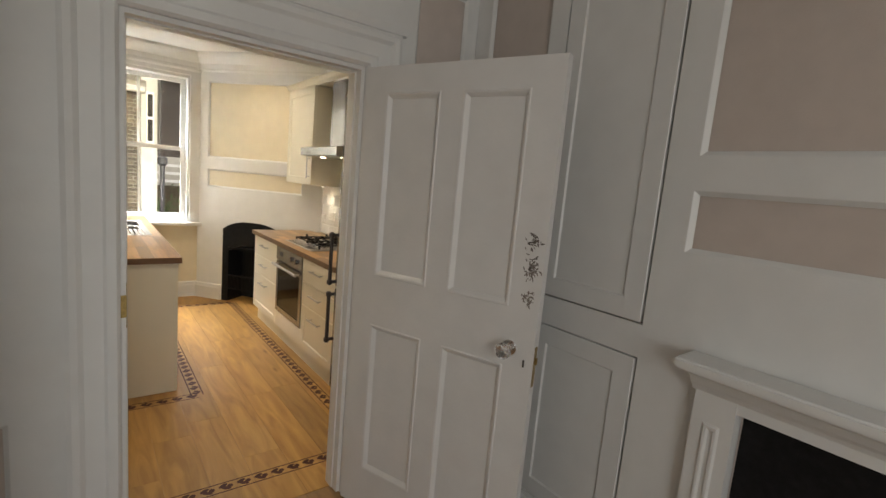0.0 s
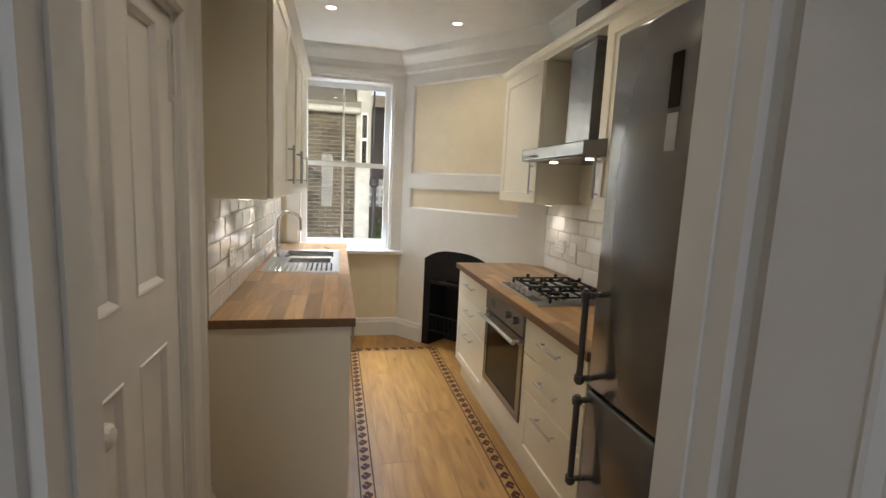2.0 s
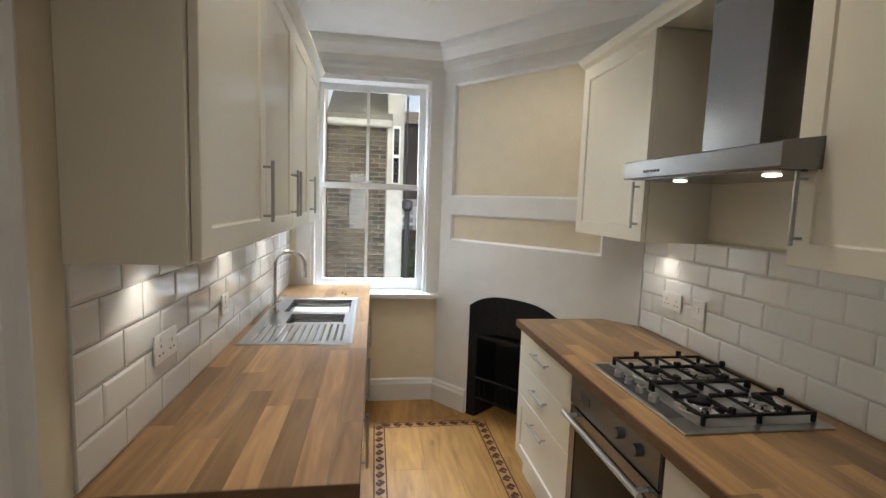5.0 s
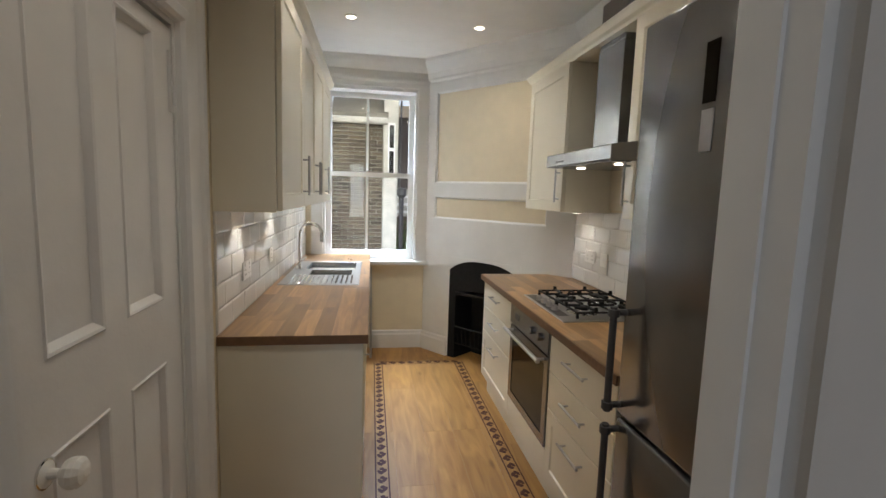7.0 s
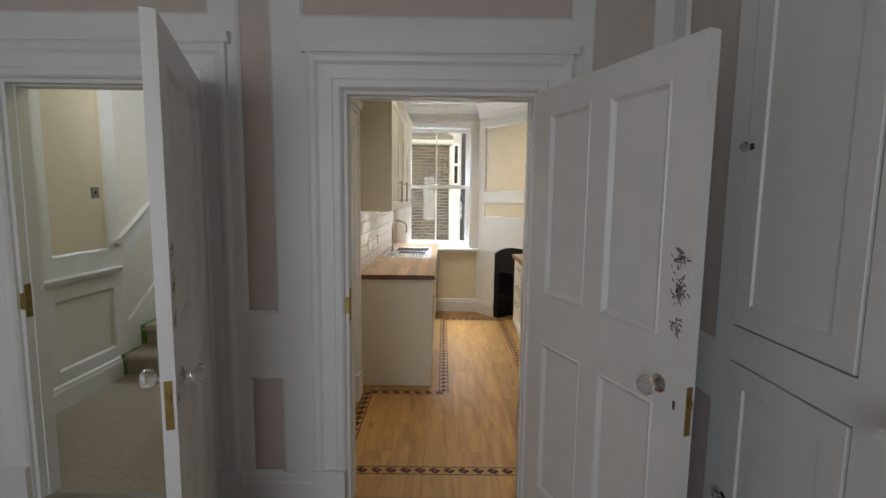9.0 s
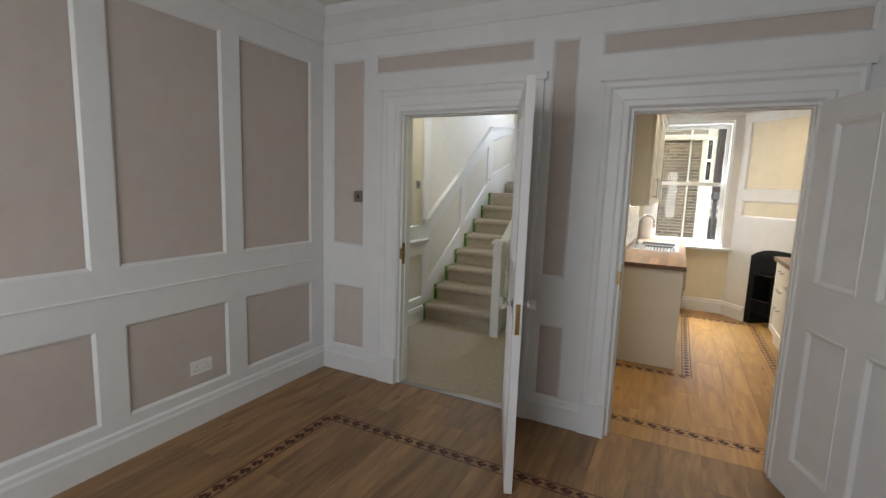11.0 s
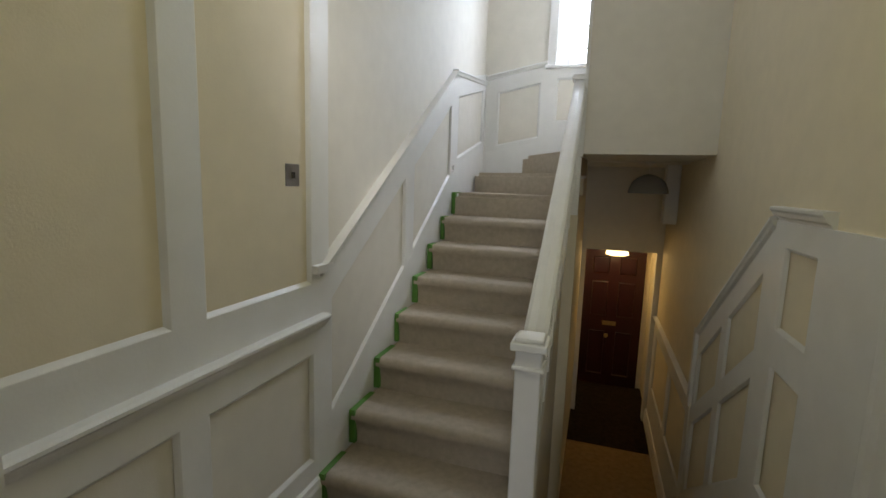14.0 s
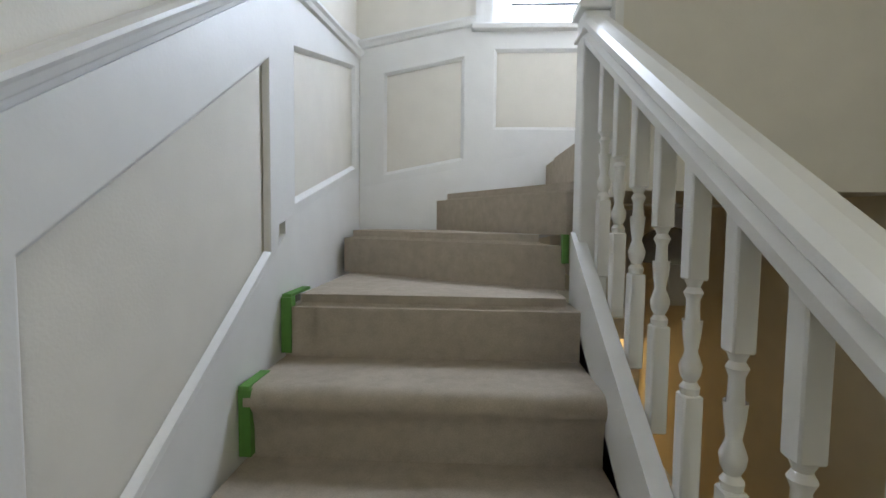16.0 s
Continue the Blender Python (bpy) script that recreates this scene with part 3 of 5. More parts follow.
box(bm, -1.42, 4.56, 1.76, -0.28, 6.9, 1.84)
struct("ceiling_lower_hall", bm, M_STAIR, "low ceiling over the entrance hall", "ceiling")
bm = bmesh.new()
box(bm, -2.42, 0.12, 2.72, -0.28, 0.3, 3.6)
struct("wall_over_door", bm, M_CEIL, "wall above the landing door", "wall")

# ---- doors ----
doorway("door_frame_3", "white moulded architrave round the closed kitchen cupboard door", KLEFT, KDOOR, 0.15)
doorway("door_frame_4", "white moulded architrave on the landing side", SRIGHT, (0.34, 1.22, -0.02, 1.87), 0.1, lined=False)
LOCAL = Plane(0, 0, 1, 0, 0, -1)
BACKL = Plane(0, 0, 1, 0, 0, 1)


def flecks(parent, P, cu, cv, w, h, n, d, seed):
    """Small leaf-like flecks of a printed spray of flowers."""
    rnd = random.Random(seed)
    bm = bmesh.new()
    for _ in range(n):
        u, v, a, l = cu + rnd.gauss(0, w / 4), cv + rnd.gauss(0, h / 4), rnd.uniform(0, 6.28), rnd.uniform(0.004, 0.011)
        q = [(l, 0), (0, l * 0.32), (-l, 0), (0, -l * 0.32)]
        bm.faces.new([bm.verts.new(P(u + x * math.cos(a) - y * math.sin(a), v + x * math.sin(a) + y * math.cos(a), d)) for x, y in q])
    return part("floral_print", bm, M_STAIN, parent, "dark floral print")


def panel_door(name, label, w, h, m, knob_mat=None, prints=True, lower=(0.22, 0.97), upper=(1.16, 1.93), kz=0.96):
    t = tagged(thing(name), label, "door")
    mid = w / 2
    ps = [(0.115, mid - 0.05, *lower), (mid + 0.05, w - 0.115, *lower), (0.115, mid - 0.05, *upper), (mid + 0.05, w - 0.115, *upper)]
    bm = slab(LOCAL, 0.0, w, 0.008, h, -0.02, 0.02, ps)
    part("stiles_and_rails", bm, M_DOOR, t)
    for p in ps:
        bm = bmesh.new()
        pbox(bm, LOCAL, p[0] - 0.005, p[1] + 0.005, p[2] - 0.005, p[3] + 0.005, -0.007, 0.007)
        part("panel", bm, M_DOOR, t)
        bm = bmesh.new()
        for P in (LOCAL, BACKL):
            ring(bm, P, *p, ((0, 0.02), (0.004, 0.024), (0.011, 0.022), (0.02, 0.013), (0.025, 0.0075)))
        part("panel_moulding", bm, M_DOOR, t)
    kx = w - 0.095
    for P, s in ((LOCAL, -1), (BACKL, 1)):
        k = lathe(bmesh.new(), ((0.026, 0), (0.026, 0.004), (0.011, 0.008), (0.009, 0.026), (0.013, 0.03), (0.026, 0.038), (0.031, 0.05), (0.03, 0.06),
                                (0.022, 0.069), (0.008, 0.073)), (kx, s * 0.02, kz), (0, s, 0), 12)
        kn = part("knob", k, knob_mat or M_FROST, t, "faceted clear glass knob" if not knob_mat else "white ceramic knob")
        c = lathe(bmesh.new(), ((0.029, 0), (0.029, 0.003), (0.016, 0.006)), (kx, s * 0.02, kz), (0, s, 0), 20)
        part("rose", c, M_CHROME, kn)
        bm = bmesh.new()
        pbox(bm, P, w - 0.038, w - 0.031, kz - 0.06, kz - 0.033, 0.02, 0.0212)
        part("keyhole", bm, M_KEY, t)
        if prints:
            for cv, hh, n in ((1.43, 0.05, 26), (1.328, 0.09, 46), (1.22, 0.055, 26)):
                flecks(t, P, w - 0.044, cv - 1.03 + kz, 0.055, hh, int(n * 1.5), 0.0209, int(cv * 100) + s)
    bm = bmesh.new()
    box(bm, w, -0.011, kz - 0.13, w + 0.0015, 0.011, kz + 0.02)
    lp = part("latch_plate", bm, M_BRASS, t, "aged brass latch plate")
    bm = rbox(w, -0.007, kz - 0.045, w + 0.009, 0.007, kz - 0.02, 0.002)
    part("latch", bm, M_BRASS, lp)
    for z in (0.25, 1.75):
        b2 = tube(bmesh.new(), ((-0.004, 0.023, z), (-0.004, 0.023, z + 0.1)), 0.006, 8)
        part("hinge", b2, M_DOOR, t)
    t.matrix_world = m
    return t


panel_door("door_1", "open white four-panel door with a glass knob by the kitchen", 0.87, 1.985, pose(0.902, -0.035, 0, 0, 0, -69.5), lower=(0.2, 0.89), upper=(1.11, 1.88))
panel_door("door_2", "open white four-panel door with a glass knob by the landing", 0.87, 2.02, pose(-0.625, -0.035, 0, 0, 0, -69.5), lower=(0.21, 0.9), upper=(1.12, 1.9))
kd = panel_door("door_3", "closed white panelled door with a ceramic knob and hanging key", 0.745, 1.97, pose(-0.205, 1.148, 0, 0, 0, -90), M_PLASTIC,
                prints=False, kz=0.945)
bm = tube(bmesh.new(), ((0.714, 0.024, 0.89), (0.714, 0.05, 0.89)), 0.003, 6)
tube(bm, [(0.714 + 0.011 * math.sin(a), 0.05, 0.879 + 0.011 * math.cos(a)) for a in [k * 0.52 for k in range(13)]], 0.0022, 6)
tube(bm, ((0.714, 0.05, 0.868), (0.712, 0.052, 0.83), (0.716, 0.05, 0.8)), 0.003, 6)
part("key", bm, M_KEY, kd, "dark iron key on a hanging ring")
bm = bmesh.new()
box(bm, 0.012, 0.0205, 1.72, 0.03, 0.03, 1.9)
tube(bm, ((0.02, 0.036, 1.74), (0.02, 0.036, 1.92)), 0.005, 8)
part("bolt", bm, M_DOOR, kd, "painted door bolt")

# switches and sockets


def faceplate(name, label, P, u, v, w, h, mat, detail="rocker"):
    t = thing(name, P(u, v, 0), label, "switch" if detail == "rocker" else "socket")
    bm = bmesh.new()
    pbox(bm, P, u - w / 2, u + w / 2, v - h / 2, v + h / 2, 0.0, 0.006)
    bmesh.ops.bevel(bm, geom=bm.edges[:], offset=0.002, segments=2, affect="EDGES")
    part("plate", bm, mat, t)
    if detail == "rocker":
        bm = bmesh.new()
        pbox(bm, P, u - 0.008, u + 0.008, v - 0.012, v + 0.012, 0.006, 0.011)
        part("rocker", bm, M_KEY if mat is M_PLATE else mat, t)
    else:
        for k in range(2 if w > 0.12 else 1):
            cu = u + (-0.036 + 0.072 * k if w > 0.12 else 0)
            bm = bmesh.new()
            for du, dv, a, b in ((0, 0.012, 0.004, 0.009), (-0.012, -0.012, 0.009, 0.004), (0.012, -0.012, 0.009, 0.004)):
                pbox(bm, P, cu + du - a / 2, cu + du + a / 2, v + dv - b / 2 - 0.006, v + dv + b / 2 - 0.006, 0.0055, 0.0066)
            part("pin_slots", bm, M_KEY, t)
            bm = bmesh.new()
            pbox(bm, P, cu - 0.006, cu + 0.006, v + 0.02, v + 0.034, 0.006, 0.009)
            part("rocker", bm, mat, t)
    return t


def off(P, dd):
    return lambda u, v, d: P(u, v, d + dd)


faceplate("light_switch", "brushed metal light switch on a dusty pink panel", FRONT, -1.9, 1.42, 0.086, 0.086, M_PLATE)
faceplate("light_switch", "brushed metal light switch on the cream landing wall", SLEFT, 1.465, 1.525, 0.086, 0.086, M_PLATE)
faceplate("wall_socket", "white double socket low on the panelled wall", off(LEFT, 0.0), -1.12, 0.36, 0.146, 0.086, M_PLASTIC, "socket")
TILED_L, TILED_R = off(KLEFT, 0.016), off(KRIGHT, 0.016)
faceplate("wall_socket", "white double socket on the tiled wall over the worktop", TILED_L, 1.88, 1.11, 0.146, 0.086, M_PLASTIC, "socket")
faceplate("wall_socket", "white single socket on the tiled wall by the sink", TILED_L, 2.43, 1.11, 0.086, 0.086, M_PLASTIC, "socket")
faceplate("wall_socket", "white double socket on the tiled wall by the hob", TILED_R, 2.5, 1.11, 0.146, 0.086, M_PLASTIC, "socket")
faceplate("cooker_switch", "white cooker switch on the tiled wall by the hob", TILED_R, 2.31, 1.11, 0.086, 0.086, M_PLASTIC)

# built-in cupboard and fireplace of the sitting room


def shaker(parent, P, u0, u1, v0, v1, d0, mat, name="door", rail=0.07, depth=0.02):
    """A framed cupboard front with a sunk panel."""
    bm = bmesh.new()
    e = d0 + depth
    loops = []
    for i, d in ((0.0, d0), (0.0, e - 0.002), (0.002, e), (rail, e), (rail + 0.005, e - 0.007), (rail + 0.008, e - 0.0075)):
        loops.append([bm.verts.new(P(*c, d)) for c in ((u0 + i, v0 + i), (u1 - i, v0 + i), (u1 - i, v1 - i), (u0 + i, v1 - i))])
    for a, b in zip(loops, loops[1:]):
        for k in range(4):
            bm.faces.new((a[k], a[(k + 1) % 4], b[(k + 1) % 4], b[k]))
    bm.faces.new(loops[0])
    bm.faces.new(loops[-1])
    return part(name, bm, mat, parent)


cup = thing("built_in_cupboard", RIGHT(-0.83, 0.2, 0), "tall white built-in cupboard with panelled doors beside the fireplace", "cupboard")
# Thin black sheet behind the doors paints the shade in their gaps.
bm = bmesh.new()
for v0, v1 in ((1.1, 2.5), (0.2, 0.98)):
    pbox(bm, RIGHT, -1.08, -0.59, v0, v1, -0.004, 0.0)
part("recess", bm, M_SOOT_AND_SHADE, cup)
for v0, v1 in ((1.106, 2.494), (0.206, 0.974)):
    d = shaker(cup, RIGHT, -1.07, -0.597, v0, v1, 0.001, M_PAINT, "cupboard_door", 0.075)
    k = lathe(bmesh.new(), ((0.012, 0), (0.006, 0.008), (0.008, 0.014), (0.016, 0.02), (0.017, 0.028), (0.01, 0.034)), RIGHT(-0.62, (v0 + v1) / 2 - 0.1, 0.021), (-1, 0, 0), 10)
    part("knob", k, M_FROST, d, "small glass knob")

def HEARTH(u, v, d):
    return RIGHT(u + 0.07, v * 0.945, d)


fire = thing("fireplace_surround", RIGHT(-1.81, 0, 0), "white painted wooden fire surround with a black opening", "fireplace")
for u0, u1 in ((-1.49, -1.37), (-2.44, -2.32)):
    bm = bmesh.new()
    pbox(bm, HEARTH, u0, u1, 0, 1.02, 0.018, 0.05)
    pbox(bm, HEARTH, u0 - 0.008, u1 + 0.008, 0, 0.16, 0.018, 0.06)
    pl = part("pilaster", bm, M_PAINT, fire)
    bm = bmesh.new()
    ring(bm, HEARTH, u0 + 0.035, u1 - 0.035, 0.2, 0.92, ((0, 0.0502), (0.006, 0.056), (0.014, 0.056), (0.02, 0.0502)))
    part("moulding", bm, M_PAINT, pl)
part("frieze", sweep(HEARTH, -2.32, -1.49, ((0.985, 0.018), (0.985, 0.048), (1.02, 0.048), (1.02, 0.018))), M_PAINT, fire)
part("bed_moulding", sweep(HEARTH, -2.47, -1.36, ((1.02, 0.018), (1.02, 0.052), (1.035, 0.06), (1.05, 0.075), (1.075, 0.09), (1.085, 0.11), (1.1, 0.115), (1.1, 0.018))), M_PAINT, fire)
bm = bmesh.new()
pbox(bm, HEARTH, -2.5, -1.33, 1.1, 1.135, 0.018, 0.15)
bmesh.ops.bevel(bm, geom=bm.edges[:], offset=0.008, segments=3, affect="EDGES")
part("mantel_shelf", bm, M_PAINT, fire)
bm = slab(HEARTH, -2.32, -1.49, 0.0, 1.0, -0.03, -0.02, [(-2.12, -1.63, 0.0, 0.66)])
pbox(bm, HEARTH, -2.32, -1.49, 0.0, 1.02, -0.29, -0.27)
part("hearth_insert", bm, M_IRON, fire, "black cast iron insert")

# ---- kitchen units ----
def bar_handle(parent, P, u0, v0, u1, v1, d, label="brushed steel bar handle"):
    """A round bar on two short posts."""
    a, b = Vector(P(u0, v0, d + 0.03)), Vector(P(u1, v1, d + 0.03))
    t = (b - a).normalized()
    bm = tube(bmesh.new(), (a, b), 0.006, 10)
    n = Vector(P(u0, v0, d + 1)) - Vector(P(u0, v0, d))
    for c in (a + t * 0.02, b - t * 0.02):
        tube(bm, (c - n * 0.032, c), 0.0045, 8)
    return part("handle", bm, M_STEEL, parent, label, smooth=True)


def wall_unit(P, label, u0, u1, d, v0, v1, doors, group):
    t = thing("wall_cabinet", P((u0 + u1) / 2, v0, d / 2), label, "cabinet", group)
    bm = bmesh.new()
    pbox(bm, P, u0, u1, v0, v1, 0.002, d - 0.022)
    part("body", bm, M_UNIT, t)
    for a, b, hside in doors:
        dr = shaker(t, P, a + 0.0015, b - 0.0015, v0 + 0.002, v1 - 0.004, d - 0.02, M_UNIT, "cabinet_door", 0.065)
        h = b - 0.04 if hside > 0 else a + 0.04
        bar_handle(dr, P, h, v0 + 0.06, h, v0 + 0.26, d)
    return t


LW0, LW1, LD_ = 1.41, 2.305, 0.258
bm = bmesh.new()
pbox(bm, KLEFT, 1.47, 1.488, LW0 - 0.004, LW1 + 0.004, 0.002, LD_ - 0.022)
end = tagged(part("end_panel", bm, M_UNIT), "cream end panel of the wall cabinets beside the door", "panel")
units = ((1.489, 2.09), (2.091, 2.60), (2.601, 3.11), (3.111, 3.62))
for k, (a, b) in enumerate(units):
    wall_unit(KLEFT, "cream framed wall cabinet with steel bar handle above the sink", a, b, LD_, LW0, LW1, [(a, b, 1 if k in (0, 1) else -1)], "wall cabinets over the sink")
PELMET = ((0, 0), (0, 0.004), (0.012, 0.012), (0.022, 0.03), (0.04, 0.042), (0.048, 0.05), (0.055, 0.05), (0.055, 0))
bm = sweep(KLEFT, 1.46, 3.63, shift(PELMET, LW1, LD_ - 0.02))
pbox(bm, KLEFT, 1.46, 3.63, LW1 + 0.004, LW1 + 0.055, 0.002, LD_ - 0.02)
tagged(part("cabinet_cornice", bm, M_UNIT), "cream moulded cornice on top of the wall cabinets", "cornice")
RD_ = 0.335
wall_unit(KRIGHT, "cream framed wall cabinet between chimney breast and extractor", 2.295, 2.96, RD_, LW0, LW1, [(2.295, 2.96, -1)], "wall cabinets over the hob")
wall_unit(KRIGHT, "cream framed wall cabinet between extractor and fridge", 1.0, 1.58, RD_, LW0, LW1, [(1.0, 1.58, 1)], "wall cabinets over the hob")
bm = sweep(KRIGHT, 0.98, 2.99, shift(PELMET, LW1, RD_ - 0.02))
pbox(bm, KRIGHT, 0.98, 2.99, LW1 + 0.004, LW1 + 0.055, 0.002, RD_ - 0.02)
tagged(part("cabinet_cornice", bm, M_UNIT), "cream moulded cornice above extractor and cabinets", "cornice")
bm = bmesh.new()
pbox(bm, KRIGHT, 1.582, 2.293, LW0 + 0.02, 1.71, 0.013, 0.02)
tagged(part("splash_panel", bm, M_UNIT), "cream panel on the wall under the extractor", "panel")

# cabinet lamps


def puck(P, u, d, v, label):
    t = thing("cabinet_light", P(u, v, d), label, "light", "lamps under the wall cabinets")
    bm = lathe(bmesh.new(), ((0.033, 0), (0.033, -0.012), (0.027, -0.014)), P(u, v, d), (0, 0, 1), 20)
    part("housing", bm, M_STEEL, t)
    bm = lathe(bmesh.new(), ((0.024, -0.0142), (0.024, -0.0155), (0.01, -0.016)), P(u, v, d), (0, 0, 1), 20)
    part("lens", bm, M_LAMP, t, "glowing lens")


for u in (1.75, 2.45, 3.1):
    puck(KLEFT, u, 0.1, LW0 - 0.001, "small lit steel lamp under a wall cabinet")
puck(KRIGHT, 2.55, 0.11, LW0 - 0.001, "small lit steel lamp under a wall cabinet")
for lx, ly in DOWNLIGHTS:
    t = thing("downlight", (lx, ly, KH), "small recessed ceiling downlight, lit", "light", "ceiling downlights")
    part("bezel", lathe(bmesh.new(), ((0.046, -0.001), (0.046, -0.004), (0.036, -0.007), (0.033, -0.003)), (lx, ly, KH), (0, 0, 1), 24), M_PLASTIC, t)
    part("lens", lathe(bmesh.new(), ((0.032, -0.0035), (0.031, -0.0055), (0.01, -0.006)), (lx, ly, KH), (0, 0, 1), 20), M_LAMP, t, "glowing lens")

# left run: base units, worktop, sink


wt = thing("worktop", (0.11, 2.7, 0.872), "oak block worktop with a dark edge over the sink units", "worktop")
SINK_HOLE = (2.84, 3.44, -0.06, 0.32)
bm = slab(lambda u, v, d: Vector((v, u, d)), 1.462, 3.975, -0.175, 0.416, 0.873, 0.9088, [SINK_HOLE])
part("board", bm, M_TOP, wt)
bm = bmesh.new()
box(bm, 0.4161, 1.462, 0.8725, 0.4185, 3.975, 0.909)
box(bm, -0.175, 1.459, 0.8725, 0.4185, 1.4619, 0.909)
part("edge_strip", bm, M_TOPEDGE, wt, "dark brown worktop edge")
bm = rbox(-0.178, 1.474, 0.0, 0.398, 1.492, 0.872, 0.0015)
tagged(part("base_end_panel", bm, M_UNIT), "cream end panel of the sink units, standing on the floor", "panel")
LBASE = ((1.494, 2.09), (2.092, 2.69), (2.692, 3.49), (3.492, 3.97))
LFACE = Plane(-0.18, 0, 0, 1, 1, 0)
for a, b in LBASE:
    t = thing("base_cabinet", (0.1, (a + b) / 2, 0), "cream framed base cabinet under the sink worktop", "cabinet", "base cabinets under the sink")
    bm = bmesh.new()
    box(bm, -0.178, a, 0.14, 0.378, b, 0.87)
    part("body", bm, M_UNIT, t)
    dr = shaker(t, LFACE, a + 0.002, b - 0.002, 0.15, 0.862, 0.56, M_UNIT, "cabinet_door", 0.065)
    bar_handle(dr, LFACE, b - 0.05, 0.6, b - 0.05, 0.8, 0.58)
bm = bmesh.new()
box(bm, 0.335, 1.494, 0.0, 0.35, 3.97, 0.14)
tagged(part("plinth", bm, M_UNIT), "cream plinth board under the sink units", "plinth")

sink = thing("sink", (0.1, 3.0, 0.91), "inset stainless steel sink with bowl and ridged drainer", "sink")
bm = slab(lambda u, v, d: Vector((v, u, d)), 2.5, 3.47, -0.14, 0.35, 0.9102, 0.9135, [(3.1, 3.43, -0.05, 0.31), (2.85, 3.05, 0.0, 0.29)])
part("rim", bm, M_STEEL, sink)
bm = bmesh.new()
ring(bm, lambda u, v, d: Vector((u, v, d)), -0.143, 0.353, 2.497, 3.473, ((0, 0.9105), (0.003, 0.9155), (0.012, 0.9165), (0.02, 0.914)))
part("raised_edge", bm, M_STEEL, sink)
for bname, x0, x1, y0, y1, zb in (("deep steel bowl", -0.05, 0.31, 3.1, 3.43, 0.765), ("small shallow steel bowl", 0.0, 0.29, 2.85, 3.05, 0.81)):
    bm = bmesh.new()
    ring(bm, lambda u, v, d: Vector((u, v, d)), x0, x1, y0, y1, ((0, 0.9137), (0.006, 0.908), (0.012, 0.89), (0.02, zb + 0.015), (0.035, zb)))
    i = 0.035
    bm.faces.new([bm.verts.new(p) for p in ((x0 + i, y0 + i, zb), (x1 - i, y0 + i, zb), (x1 - i, y1 - i, zb), (x0 + i, y1 - i, zb))])
    # Darker steel than the rim puts the bowl's inner shade into its colour.
    bw = part("bowl", bm, M_HOOD, sink, bname)
    wx, wy = (x0 + x1) / 2, (y0 + y1) / 2
    part("waste", lathe(bmesh.new(), ((0.036, 0.0005), (0.034, 0.003), (0.024, 0.002), (0.004, 0.001)), (wx, wy, zb), (0, 0, 1), 18), M_CHROME, bw)
# Chrome, brighter than the rim, so the ridges imitate the window's reflected stripes.
for k in range(13):
    x = -0.09 + 0.032 * k
    part("drainer_ridge", rbox(x, 2.53, 0.9132, x + 0.014, 2.81, 0.9185, 0.002, 1), M_CHROME, sink)
tap = thing("tap", (-0.1, 3.09, 0.912), "chrome swan-neck mixer tap behind the sink", "tap")
part("base", lathe(bmesh.new(), ((0.026, 0), (0.026, 0.01), (0.02, 0.02), (0.018, 0.075), (0.014, 0.085)), (-0.1, 3.09, 0.914), (0, 0, 1), 20), M_CHROME, tap, smooth=True)
pts = [(-0.1, 3.09, 0.99), (-0.1, 3.09, 1.17)]
pts += [(-0.1 + 0.085 - 0.085 * math.cos(a), 3.09 - 0.01 * a, 1.17 + 0.085 * math.sin(a)) for a in [0.26 * k for k in range(1, 12)]]
pts += [(0.068, 3.05, 1.12)]
part("spout", tube(bmesh.new(), pts, 0.013, 12), M_CHROME, tap, smooth=True)
for dx, dy in ((-0.012, 0.05), (-0.012, -0.05)):
    bm = lathe(bmesh.new(), ((0.014, 0), (0.014, 0.028), (0.007, 0.034)), (-0.1, 3.09 + dy * 0.4, 0.96), (0, dy, 0.0), 14)
    tube(bm, ((-0.1, 3.09 + dy, 0.96), (-0.08, 3.09 + dy * 1.3, 0.985), (-0.05, 3.09 + dy * 1.4, 0.995)), 0.006, 8)
    part("lever", bm, M_CHROME, tap, smooth=True)

# right run
wt2 = thing("worktop", (1.58, 2.0, 0.872), "oak block worktop round the gas hob", "worktop")
bm = bmesh.new()
prism(bm, ((1.255, 0.962), (1.895, 0.962), (1.895, 2.795), (1.78, 2.937), (1.255, 2.937)), 0.873, 0.9088)
part("board", bm, M_TOP, wt2)
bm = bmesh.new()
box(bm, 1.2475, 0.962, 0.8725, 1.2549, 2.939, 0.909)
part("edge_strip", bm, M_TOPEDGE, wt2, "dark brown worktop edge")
RFACE = Plane(1.91, 0, 0, 1, -1, 0)


def drawer_unit(label, u0, u1, rows):
    t = thing("drawer_unit", (1.55, (u0 + u1) / 2, 0), label, "cabinet", "drawer units")
    bm = bmesh.new()
    box(bm, 1.295, u0, 0.14, 1.75, u1, 0.87)
    part("body", bm, M_UNIT, t)
    for v0, v1 in rows:
        if v1 - v0 > 0.2:
            dr = shaker(t, RFACE, u0 + 0.002, u1 - 0.002, v0, v1, 0.617, M_UNIT, "drawer", 0.06)
        else:
            bm = bmesh.new()
            pbox(bm, RFACE, u0 + 0.002, u1 - 0.002, v0, v1, 0.617, 0.637)
            bmesh.ops.bevel(bm, geom=bm.edges[:], offset=0.002, segments=2, affect="EDGES")
            dr = part("drawer", bm, M_UNIT, t)
        m, vm = (u0 + u1) / 2, v1 - min(0.07, (v1 - v0) / 2)
        bar_handle(dr, RFACE, m - 0.1, vm, m + 0.1, vm, 0.637)
    return t


